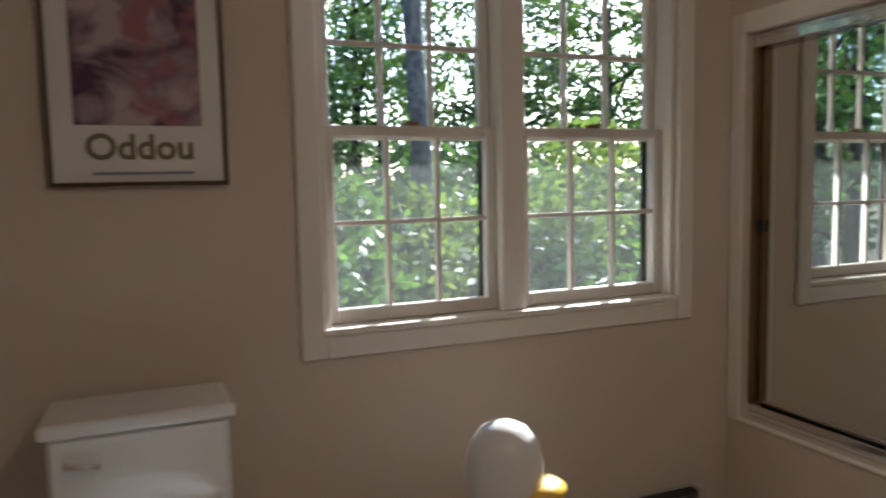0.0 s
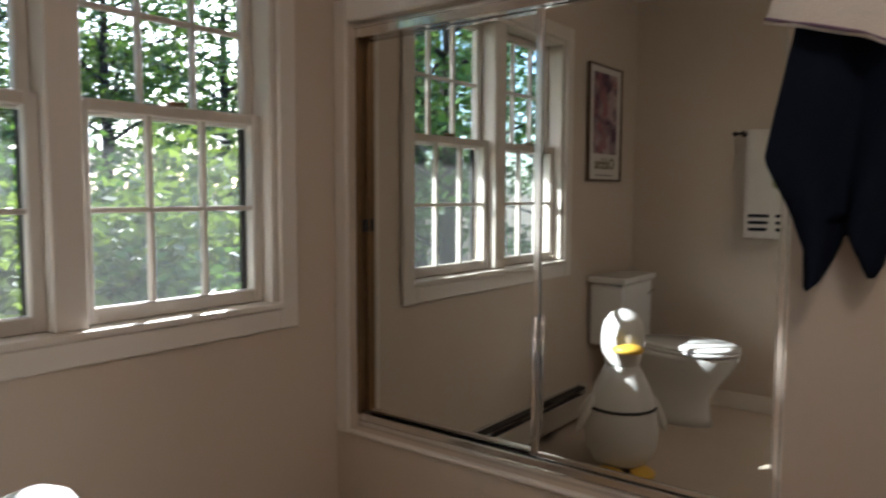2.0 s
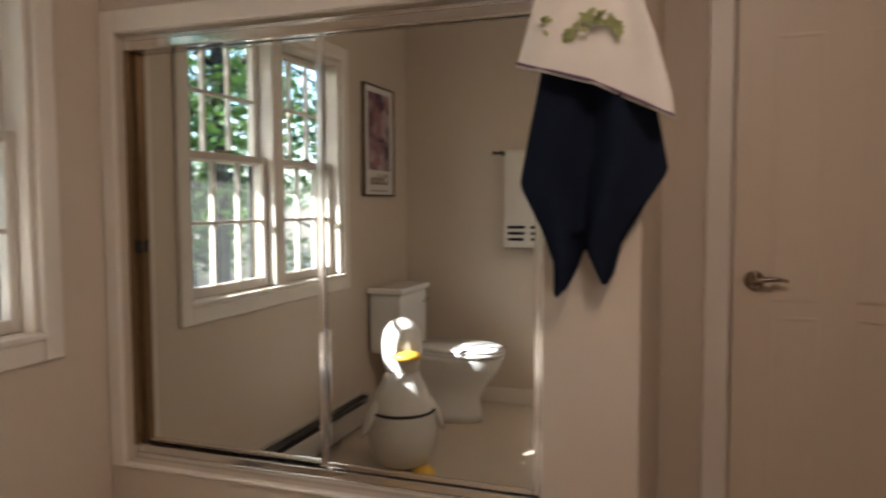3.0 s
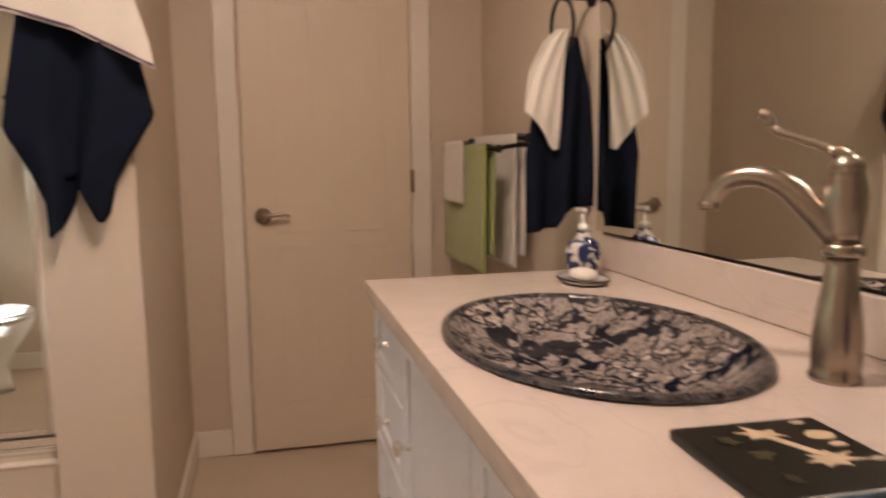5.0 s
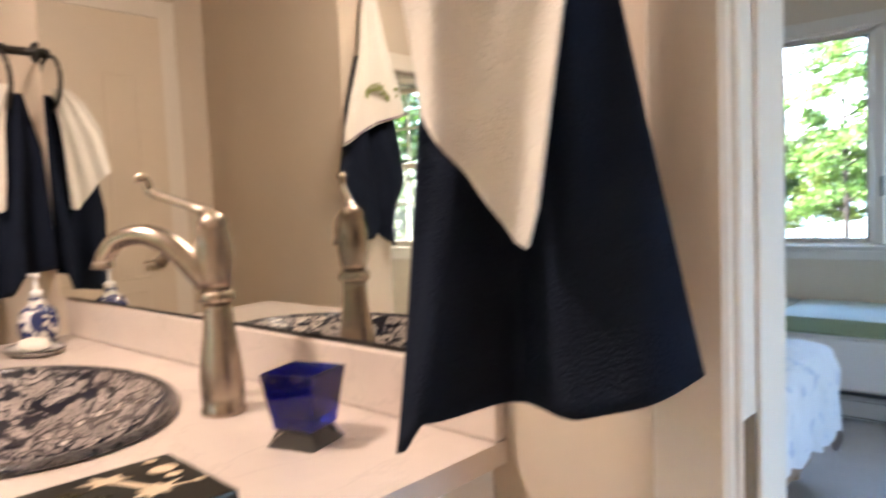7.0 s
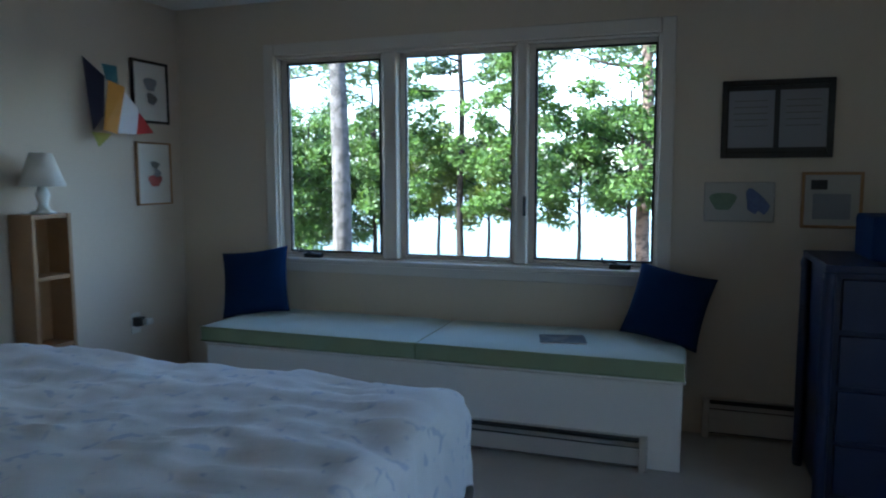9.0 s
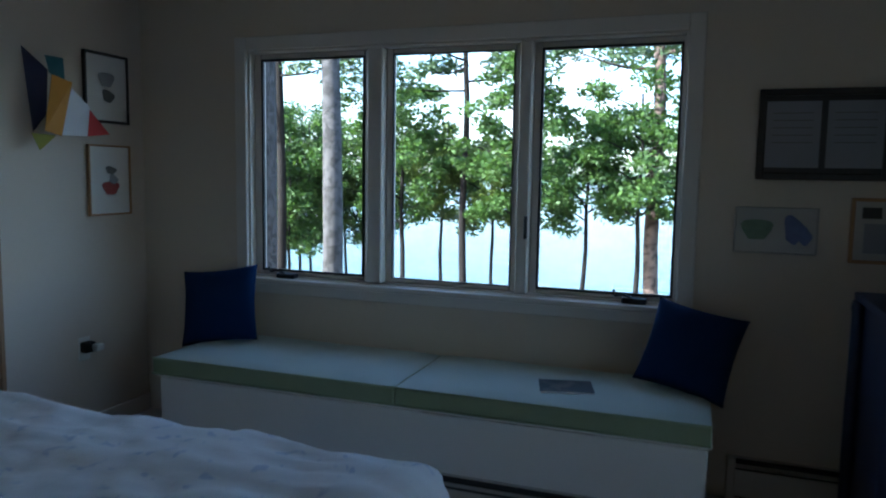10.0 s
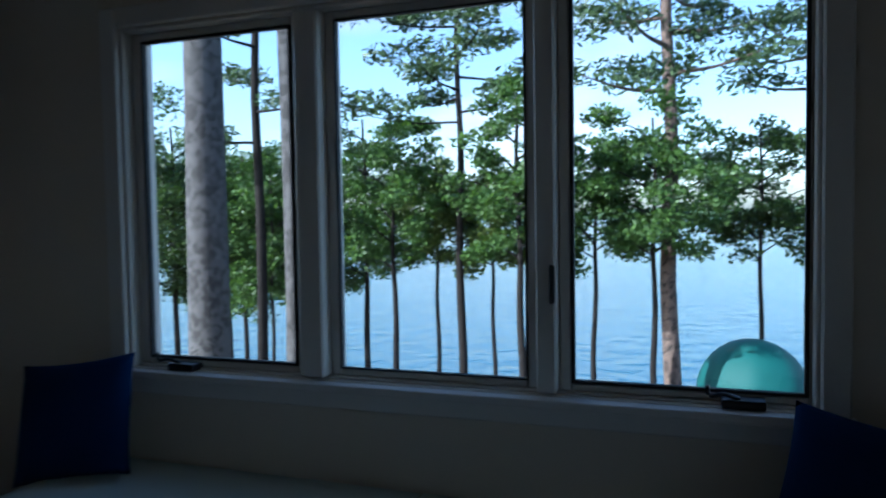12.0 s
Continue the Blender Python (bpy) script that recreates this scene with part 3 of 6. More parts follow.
for a, b, ga, gb, opens in UNITS:
    yy = YB - 0.066 if opens else YB - 0.072
    gz0, gz1 = 0.861, 1.985
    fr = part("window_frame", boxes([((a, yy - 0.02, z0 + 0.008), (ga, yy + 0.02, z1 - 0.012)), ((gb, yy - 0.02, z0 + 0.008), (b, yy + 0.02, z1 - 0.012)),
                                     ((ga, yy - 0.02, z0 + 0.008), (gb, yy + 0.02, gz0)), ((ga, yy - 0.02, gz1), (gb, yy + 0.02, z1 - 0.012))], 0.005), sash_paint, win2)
    w = 0.010 if opens else 0.005
    part("gasket", boxes([((ga, yy + 0.006, gz0), (ga + w, yy + 0.024, gz1)), ((gb - w, yy + 0.006, gz0), (gb, yy + 0.024, gz1)),
                          ((ga + w, yy + 0.006, gz0), (gb - w, yy + 0.024, gz0 + w)), ((ga + w, yy + 0.006, gz1 - w), (gb - w, yy + 0.024, gz1))]), dark_slot, fr, "dark screen frame")
    p = part("pane", box((ga, yy - 0.003, gz0), (gb, yy + 0.003, gz1)), glass, fr)
    p.visible_shadow = False
    if opens:
        cx = ga + 0.16 if a < 1 else gb - 0.17
        part("crank_base", box((cx - 0.055, yy + 0.021, z0 - 0.001), (cx + 0.055, yy + 0.075, z0 + 0.026), 0.007, 2), black_plastic, win2, "dark window operator")
        part("crank_arm", tube(curve_points([(cx + 0.01, yy + 0.06, z0 + 0.026), (cx + 0.05, yy + 0.075, z0 + 0.040), (cx + 0.085, yy + 0.08, z0 + 0.035), (cx + 0.09, yy + 0.08, z0 + 0.062)], 5), 0.006, 8), black_plastic, win2, smooth=True)
part("latch", box((1.062, YB + 0.006, 1.10), (1.078, YB + 0.022, 1.21), 0.004), black_plastic, win2, "dark sash latch")

# unseen window, added so that sky light reaches the bed and seat
win3 = tagged(new("window_3"), "unseen two-light side window added to light the bed", "window", kind="structure")
y0, y1, z0, z1 = SW
part("casing", boxes([((-2.0, y0 - CW, z0 - 0.03), (-1.98, y0, z1 + CW)), ((-2.0, y1, z0 - 0.03), (-1.98, y1 + CW, z1 + CW)), ((-2.0, y0, z1), (-1.98, y1, z1 + CW))], 0.005), sash_paint, win3)
part("window_sill", box((-2.09, y0 + 0.001, z0 + 0.001), (-1.955, y1 - 0.001, z0 + 0.026), 0.006, 2), sash_paint, win3)
for a, b in ((y0 + 0.001, (y0 + y1) / 2), ((y0 + y1) / 2, y1 - 0.001)):
    fr = part("window_frame", boxes([((-2.10, a, z0 + 0.027), (-2.06, a + 0.045, z1 - 0.001)), ((-2.10, b - 0.045, z0 + 0.027), (-2.06, b, z1 - 0.001)),
                                     ((-2.10, a + 0.045, z0 + 0.027), (-2.06, b - 0.045, z0 + 0.075)), ((-2.10, a + 0.045, z1 - 0.046), (-2.06, b - 0.045, z1 - 0.001))], 0.004), sash_paint, win3)
    part("pane", box((-2.083, a + 0.045, z0 + 0.075), (-2.078, b - 0.045, z1 - 0.046)), glass, fr).visible_shadow = False

# ---- doors and doorway ----
door = tagged(new("door_1"), "closed cream panelled door at the hall's end", "door", kind="structure")
DY0, DY1 = -0.687, -0.033
leaf = box((XE - 0.040, DY0, 0.016), (XE - 0.004, DY1, 2.03), 0.003)
part("door_leaf", leaf, door_paint, door)
for ya, yb in ((-0.150, -0.300), (-0.410, -0.580)):
    for za, zb in ((0.20, 0.845), (0.895, 1.775), (1.83, 1.98)):
        if za > 1.8:
            continue
        part("panel", boxes([((XE - 0.043, yb, za), (XE - 0.0395, yb + 0.012, zb)), ((XE - 0.043, ya - 0.012, za), (XE - 0.0395, ya, zb)),
                             ((XE - 0.043, yb + 0.012, za), (XE - 0.0395, ya - 0.012, za + 0.012)), ((XE - 0.043, yb + 0.012, zb - 0.012), (XE - 0.0395, ya - 0.012, zb))], 0.0015), door_paint, door)
hd = part("door_handle", lathe([(0.030, 0), (0.032, 0.006), (0.026, 0.012), (0.011, 0.016), (0.011, 0.045)], 20, Matrix.Translation((XE - 0.040, -0.100, 0.965)) @ Matrix.Rotation(radians(-90), 4, "Y")), nickel, door, "nickel lever handle", True)
part("lever", tube(curve_points([(XE - 0.083, -0.100, 0.965), (XE - 0.087, -0.135, 0.970), (XE - 0.085, -0.175, 0.972), (XE - 0.082, -0.200, 0.966)], 6), [0.010] * 6 + [0.008] * 6 + [0.006] * 7, 10), nickel, hd, smooth=True)
for z in (0.22, 1.09, 1.86):
    part("hinge", tube([(XE - 0.048, DY0 - 0.004, z - 0.045), (XE - 0.048, DY0 - 0.004, z + 0.045)], 0.007, 8), bronze, door, "brass hinge", True)
part("casing", boxes([((XE - 0.020, DY1 + 0.006, 0), (XE, DY1 + 0.090, 2.115)), ((XE - 0.020, DY0 - 0.090, 0), (XE, DY0 - 0.006, 2.115)),
                      ((XE - 0.020, DY0 - 0.006, 2.035), (XE, DY1 + 0.006, 2.115))], 0.005), trim_paint, door)

way = tagged(new("door_2"), "cream cased doorway between bathroom and bedroom", "doorway", kind="structure")
part("jamb", boxes([((0.473, YS - 0.14, 0), (0.490, YS, 2.03)), ((-0.36, YS - 0.14, 0), (-0.343, YS, 2.03)), ((-0.343, YS - 0.14, 2.013), (0.473, YS, 2.03))], 0.003), trim_paint, way)
part("stop", boxes([((0.468, YS - 0.075, 0), (0.473, YS - 0.040, 2.013)), ((-0.343, YS - 0.095, 0), (-0.331, YS - 0.055, 2.013))], 0.003), trim_paint, way)
for ya, yb in ((YS, YS + 0.020), (YS - 0.160, YS - 0.14)):
    part("casing", boxes([((0.478, ya, 0), (0.560, yb, 2.10)), ((-0.433, ya, 0), (-0.348, yb, 2.10)), ((-0.348, ya, 2.018), (0.478, yb, 2.10))], 0.006), trim_paint, way)
part("strike_plate", box((0.4715, YS - 0.036, 0.87), (0.4735, YS - 0.006, 0.965), 0.0005), bronze, way, "brass strike plate")

# ---- tub with mirrored sliding doors ----
tub = thing("bathtub", "white built-in bathtub with mirrored sliding doors", "bathtub")
part("apron", box((XM - 0.012, 0.436, 0.0), (XM, 1.829, 0.399), 0.006, 2), wall_paint, tub, "cream tub surround")
part("rim", box((XM + 0.002, 0.4365, 0.357), (XE - 0.002, 1.7715, 0.411), 0.0), porcelain, tub)
part("side_wall", box((XM + 0.121, 1.776, 0.412), (XE - 0.002, 1.828, 2.32)), wall_paint, tub)
fr = thing("mirrored_tub_door", "pair of mirrored sliding tub doors in a chrome frame", "shower door")
YA, YZ, ZL, ZH = 0.438, 1.770, 0.413, 1.744
part("bottom_track", boxes([((2.425, YA, ZL), (2.485, YZ, ZL + 0.022)), ((2.428, YA, ZL + 0.022), (2.434, YZ, ZL + 0.045)), ((2.452, YA, ZL + 0.022), (2.456, YZ, ZL + 0.034)), ((2.476, YA, ZL + 0.022), (2.482, YZ, ZL + 0.034))], 0.002), chrome, fr, "chrome bottom track")
part("header", boxes([((2.420, YA, ZH - 0.045), (2.490, YZ, ZH - 0.001)), ((2.416, YA, ZH - 0.018), (2.420, YZ, ZH - 0.010))], 0.003), chrome, fr, "chrome header rail")
part("side_jamb", box((2.425, YA, ZL + 0.045), (2.485, YA + 0.016, ZH - 0.045), 0.002), chrome, fr)
# far jamb is chrome; the brown metal paints in its dark reflection
part("side_jamb", box((2.425, YZ - 0.012, ZL + 0.045), (2.485, YZ, ZH - 0.045), 0.002), bronze, fr, "chrome side jamb coloured dark for its reflection")
for nm, ya, yb, x in (("far", 1.070, YZ - 0.013, 2.464), ("near", YA + 0.018, 1.105, 2.446)):
    pn = part("door_panel", box((x, ya + 0.02, ZL + 0.050), (x + 0.005, yb - (0.014 if nm == "far" else 0.025), ZH - 0.047)), mirror_glass, fr, "silvered mirror panel")
    part("stile", box((x - 0.006, ya if nm == "far" else yb - 0.024, ZL + 0.047), (x + 0.010, ya + 0.02 if nm == "far" else yb, ZH - 0.046), 0.003), chrome, pn, "chrome stile")
    # the far outer stile gets the same painted-in dark reflection
    part("stile", box((x - 0.006, yb - 0.013 if nm == "far" else ya, ZL + 0.047), (x + 0.010, yb if nm == "far" else ya + 0.019, ZH - 0.046), 0.003), bronze if nm == "far" else chrome, pn, "narrow metal stile")
    part("bottom_rail", box((x - 0.005, ya + 0.02, ZL + 0.046), (x + 0.009, yb - 0.025, ZL + 0.062), 0.002), chrome, pn)
part("bumper", box((2.440, YZ - 0.026, 1.070), (2.463, YZ - 0.012, 1.112), 0.004), black_plastic, fr, "dark rubber bumper")
part("pull_bar", tube([(2.425, 1.088, 0.52), (2.425, 1.088, 0.86)], 0.007, 10), chrome, fr, "chrome pull bar", True)
structure("trim", boxes([((XM - 0.016, 1.773, 0.399), (XM, 1.829, 1.815)), ((XM - 0.016, 0.436, 1.746), (XM, 1.773, 1.815)), ((XM - 0.020, 0.436, 0.400), (XM + 0.02, 1.772, 0.4115))], 0.004), trim_paint, "white painted trim round the tub doors", "trim")

# ---- toilet ----
toilet = thing("toilet", "white porcelain toilet with a closed lid", "toilet")
TX = 0.445
part("tank", box((TX - 0.195, 1.615, 0.385), (TX + 0.195, 1.812, 0.722), 0.022, 3), porcelain, toilet, smooth=False)
part("tank_lid", box((TX - 0.207, 1.600, 0.723), (TX + 0.207, 1.820, 0.757), 0.012, 3), porcelain, toilet)
part("flush_lever", tube([(TX - 0.155, 1.606, 0.665), (TX - 0.155, 1.594, 0.665), (TX - 0.085, 1.590, 0.655)], 0.007, 8), chrome, toilet, "chrome flush lever", True)


def bowl_ring(bm, z, hw, y0, y1, n=28):
    cy, hy = (y0 + y1) / 2, (y1 - y0) / 2
    return [bm.verts.new((TX + hw * math.sin(2 * math.pi * k / n) * (1 if math.cos(2 * math.pi * k / n) < 0 else 0.94), cy + hy * math.cos(2 * math.pi * k / n), z)) for k in range(n)]


def loft(rings):
    bm = bmesh.new()
    rs = [bowl_ring(bm, *r) for r in rings]
    for a, b in zip(rs, rs[1:]):
        for k in range(len(a)):
            bm.faces.new((a[k], a[(k + 1) % len(a)], b[(k + 1) % len(a)], b[k]))
    bm.faces.new(rs[0])
    bm.faces.new(rs[-1])
    return bm


part("bowl", loft([(0.0, 0.105, 1.20, 1.72), (0.05, 0.100, 1.21, 1.71), (0.14, 0.095, 1.22, 1.70), (0.22, 0.115, 1.17, 1.70), (0.30, 0.155, 1.11, 1.70), (0.36, 0.178, 1.085, 1.70), (0.384, 0.180, 1.08, 1.70)]), porcelain, toilet, smooth=True)
part("seat", loft([(0.386, 0.178, 1.082, 1.60), (0.390, 0.184, 1.074, 1.60), (0.402, 0.184, 1.074, 1.60), (0.406, 0.178, 1.080, 1.60)]), porcelain, toilet, smooth=True)
part("lid", loft([(0.408, 0.178, 1.080, 1.60), (0.412, 0.184, 1.074, 1.60), (0.422, 0.182, 1.076, 1.60), (0.430, 0.165, 1.10, 1.585)]), porcelain, toilet, smooth=True)

# ---- duck-shaped bin ----
duck = thing("waste_bin", "white duck-shaped plastic waste bin with yellow beak", "waste bin", (1.235, 1.36, 0))
duck.rotation_euler = (0, 0, radians(-38))
part("body", lathe([(0.085, 0.022), (0.118, 0.03), (0.150, 0.09), (0.160, 0.17), (0.150, 0.26), (0.120, 0.36), (0.090, 0.42), (0.074, 0.455)], 32), duck_plastic, duck, smooth=True)
part("seam", lathe([(0.148, 0.268), (0.1535, 0.271), (0.1535, 0.277), (0.146, 0.280)], 32), dark_slot, duck, "thin lid seam", True)
part("head", lathe([(0.070, 0.45), (0.078, 0.47), (0.092, 0.53), (0.094, 0.59), (0.082, 0.645), (0.055, 0.682), (0.020, 0.698)], 28), duck_plastic, duck, smooth=True)
part("beak", lathe([(0.010, -0.022), (0.055, -0.016), (0.068, -0.004), (0.066, 0.006), (0.045, 0.018), (0.010, 0.024)], 20, Matrix.Translation((0.090, 0, 0.540)), 0.85, 1.0), yellow_plastic, duck, "yellow beak", True)
for s in (-1, 1):
    part("foot", lathe([(0.02, 0), (0.060, 0.004), (0.062, 0.016), (0.035, 0.028), (0.004, 0.032)], 18, Matrix.Translation((0.105, 0.07 * s, 0)), 1.2, 0.85), yellow_plastic, duck, "yellow webbed foot", True)
    part("wing", lathe([(0.004, -0.10), (0.022, -0.06), (0.030, 0.0), (0.024, 0.06), (0.004, 0.10)], 16, Matrix.Translation((0.01, 0.155 * s, 0.25)) @ Matrix.Rotation(radians(24 * s), 4, "X"), 1.7, 0.7), duck_plastic, duck, smooth=True)


# ---- pictures ----
def picture(name, label, w, h, m, frame_mat, border, mat_mat, art, category="picture"):
    """A framed picture in its own xz plane, looking towards -y; art: (x0, z0, x1, z1, material) patches from its centre."""
    ob = thing(name, label, category)
    part("picture_frame", boxes([((-w / 2, -0.022, -h / 2), (-w / 2 + border, 0, h / 2)), ((w / 2 - border, -0.022, -h / 2), (w / 2, 0, h / 2)),
                                 ((-w / 2 + border, -0.022, -h / 2), (w / 2 - border, 0, -h / 2 + border)), ((-w / 2 + border, -0.022, h / 2 - border), (w / 2 - border, 0, h / 2))], 0.003), frame_mat, ob)
    part("mat_board", box((-w / 2 + border, -0.012, -h / 2 + border), (w / 2 - border, -0.001, h / 2 - border)), mat_mat, ob)
    for k, (xa, za, xb, zb, mm, shape) in enumerate(art):
        if shape == "blob":
            n = 18
            out = [((xa + xb) / 2 + (xb - xa) / 2 * math.cos(t) * (1 + 0.22 * math.sin(3 * t + k)), (za + zb) / 2 + (zb - za) / 2 * math.sin(t) * (1 + 0.2 * math.cos(2 * t + k))) for t in [2 * math.pi * i / n for i in range(n)]]
        else:
            out = [(xa, za), (xb, za), (xb, zb), (xa, zb)]
        part("print", slab(out, 0.0012, Matrix.Translation((0, -0.0125 - 0.0012 * k, 0)) @ Matrix.Rotation(radians(90), 4, "X")), mm, ob)
    ob.matrix_world = m
    return ob


poster = picture("framed_poster", "framed flower poster with printed name in a thin bronze frame", 0.410, 0.625, pose(0.480, YN - 0.002, 1.582), frame_brown, 0.010, paper,
                 [(-0.145, -0.165, 0.145, 0.27, poster_mat, "rect"), (-0.11, -0.285, 0.12, -0.278, grey_paper, "rect")])


def text(body, size, mat, parent, m, name="lettering"):
    c = bpy.data.curves.new(name, "FONT")
    c.body, c.size, c.align_x, c.extrude, c.offset = body, size, "CENTER", 0.0006, 0.0022
    tmp = new(name + "_src", c)
    me = bpy.data.meshes.new_from_object(tmp)
    bpy.data.objects.remove(tmp)
    me.materials.append(mat)
    ob = new(name, me)
    ob.parent, ob.matrix_local = parent, m
    return ob


text("Oddou", 0.086, olive_letter, poster, Matrix.Translation((0.0, -0.0135, -0.246)) @ Matrix.Rotation(radians(90), 4, "X"))

# ---- baseboard heaters ----
def heater(x0, x1, face, sign, name="baseboard_heater", label="beige metal baseboard heater with a dark slot", h=0.18):
    """A heater along x against a wall at y = face; sign: the way that it looks."""
    ob = thing(name, label, "heater")
    ya, yb = sorted((face, face + sign * 0.055))
    yc, yd = sorted((face + sign * 0.012, face + sign * 0.060))
    part("back_plate", box((x0, min(face, face + sign * 0.010), 0.015), (x1, max(face, face + sign * 0.010), h)), heater_metal, ob)
    part("front_plate", box((x0 + 0.004, min(face + sign * 0.048, face + sign * 0.056), 0.030), (x1 - 0.004, max(face + sign * 0.048, face + sign * 0.056), h - 0.042), 0.002), heater_metal, ob)
    part("fin_pack", box((x0 + 0.02, min(face + sign * 0.011, face + sign * 0.046), 0.022), (x1 - 0.02, max(face + sign * 0.011, face + sign * 0.046), h - 0.050)), dark_slot, ob, "dark fins")
    part("top_grille", box((x0 + 0.036, min(face + sign * 0.0105, face + sign * 0.050), h - 0.016), (x1 - 0.036, max(face + sign * 0.0105, face + sign * 0.050), h - 0.006), 0.002), dark_slot, ob, "dark top grille")
    for xe in (x0, x1 - 0.035):
        part("end_cap", box((xe, ya, 0.0), (xe + 0.035, yb + 0.004 if sign > 0 else yb, h + 0.003), 0.004), heater_metal, ob)
    return ob


heater(0.70, 2.25, YN - 0.001, -1)

# ---- lit ceiling lamp in the passage ----
dome = thing("ceiling_lamp", "lit white glass dome lamp on the bathroom ceiling", "lamp", (1.40, -0.12, ZB))
part("base_ring", lathe([(0.150, -0.001), (0.155, -0.012), (0.148, -0.022), (0.120, -0.024)], 32), nickel, dome, "nickel ring", True)
part("dome", lathe([(0.140, -0.0245), (0.136, -0.045), (0.115, -0.075), (0.075, -0.098), (0.030, -0.108), (0.004, -0.110)], 28), lamp_glass, dome, "glowing white glass", True)

# ---- towels ----
def towel_hook(m, name="towel_hook", label="black iron towel hook on the wall"):
    ob = thing(name, label, "hook")
    part("wall_plate", lathe([(0.022, 0), (0.024, 0.004), (0.018, 0.010), (0.009, 0.014), (0.009, 0.05)], 16), iron, ob, smooth=True)
    part("hook", tube(curve_points([(0, 0, 0.045), (0, 0.0, 0.075), (0, -0.03, 0.085), (0, -0.055, 0.070), (0, -0.05, 0.05)], 6), 0.006, 8), iron, ob, smooth=True)
    ob.matrix_world = m
    return ob


# by the tub: white over navy, pinched at the hook
towel_hook(Matrix.Translation((2.352, 0.312, 2.05)) @ Matrix.Rotation(radians(-90), 4, "Y") @ Matrix.Rotation(radians(90), 4, "Z"))
t1 = thing("hand_towel", "navy towel under an embroidered white towel by the tub", "towel", (0, 0, 0), "layered towels")
part("navy_layer", hang((2.312, 0.312, 1.76), (0, -1, 0), (-1, 0, 0), [(0, -0.05), (0.30, -0.115), (0.50, -0.145), (0.66, -0.168), (0.80, -0.115), (0.90, -0.088), (1, -0.085)],
                        [(0, 0.05), (0.30, 0.115), (0.50, 0.145), (0.66, 0.168), (0.80, 0.105), (0.90, 0.065), (1, 0.048)],
                        [(0, 0.748), (0.08, 0.755), (0.22, 0.735), (0.48, 0.645), (0.56, 0.640), (0.84, 0.722), (0.92, 0.722), (1, 0.70)], 0, 1.6, 0.030), navy_terry, t1, "navy terry cloth", True)
part("navy_layer", hang((2.330, 0.312, 1.76), (0, -1, 0), (-1, 0, 0), [(0, -0.04), (0.7, -0.13), (1, -0.06)], [(0, 0.04), (0.7, 0.13), (1, 0.05)], [(0, 0.62), (0.5, 0.60), (1, 0.62)], 0, 1.6, 0.010), navy_terry, t1, "navy terry cloth", True)
white1 = part("white_layer", hang((2.288, 0.312, 2.040), (0, -1, 0), (-1, 0, 0), [(0, -0.02), (0.45, -0.075), (0.7, -0.130), (1, -0.172)], [(0, 0.02), (0.45, 0.075), (0.7, 0.135), (0.9, 0.172), (1, 0.182)],
                                  [(0, 0.500), (0.08, 0.510), (0.5, 0.550), (1, 0.637)], 0, 1.1, 0.014, lift=0.02), white_terry, t1, "white terry cloth with a dark hem", True)
hem = []
for k in range(25):
    u = k / 24
    hem.append((2.288 - 0.006 - 0.02 * math.sin(math.pi * u) - 0.014 * math.sin(u * 2 * math.pi * 1.1 + 0.7), 0.312 - (-0.168 + u * 0.346), 1.775 - steps(u, [(0, 0.228), (0.08, 0.238), (0.5, 0.277), (1, 0.362)])))
part("hem", tube(hem, 0.0035, 6), purple_thread, white1, "dark purple hem", True)
random.seed(5)
bm = bmesh.new()
for k in range(26):
    u = k / 25
    cy = 0.312 + 0.095 - 0.165 * u
    cz = 1.775 - 0.150 - 0.02 * math.sin(u * 7) - 0.012 * u
    for s in range(2):
        a = random.uniform(0, 6.28)
        py, pz = cy + random.uniform(-0.014, 0.014), cz + random.uniform(-0.016, 0.016)
        n = 8
        vs = [bm.verts.new((2.258 + 0.004 * math.sin(9 * u), py + 0.011 * math.cos(t) * math.cos(a) - 0.005 * math.sin(t) * math.sin(a), pz + 0.011 * math.cos(t) * math.sin(a) + 0.005 * math.sin(t) * math.cos(a))) for t in [2 * math.pi * i / n for i in range(n)]]
        top = [bm.verts.new(v.co + Vector((-0.002, 0, 0))) for v in vs]
        bm.faces.new(vs[::-1])
        bm.faces.new(top)
        for i in range(n):
            bm.faces.new((vs[i], vs[(i + 1) % n], top[(i + 1) % n], top[i]))
part("embroidery", bm, leaf_thread, white1, "green leaf embroidery")

# beside the vanity mirror's far end, on a black ring
ring = thing("towel_ring", "black iron towel ring on the wall", "towel ring")
part("wall_plate", lathe([(0.026, 0), (0.028, 0.005), (0.020, 0.012), (0.011, 0.016), (0.011, 0.075), (0.016, 0.08), (0.012, 0.095)], 18, Matrix.Translation((2.262, YS, 1.615)) @ Matrix.Rotation(radians(-90), 4, "X")), iron, ring, smooth=True)
part("ring", tube([(2.262 + 0.074 * math.sin(t), YS + 0.090 + 0.004 * math.cos(t), 1.535 + 0.074 * math.cos(t)) for t in [2 * math.pi * i / 32 for i in range(33)]], 0.0055, 8), iron, ring, smooth=True)
t2 = thing("hand_towel", "navy and white towel hung through a black ring", "towel", group="layered towels")
A2, O2 = (0.05, -1, 0), (-1, -0.05, 0)
part("navy_layer", hang((2.250, YS + 0.084, 1.505), A2, O2, [(0, -0.02), (0.25, -0.085), (0.6, -0.118), (1, -0.112)], [(0, 0.04), (0.3, 0.072), (1, 0.085)], [(0, 0.525), (0.45, 0.515), (0.55, 0.47), (1, 0.455)], 0, 2.0, 0.018), navy_terry, t2, "navy terry cloth", True)
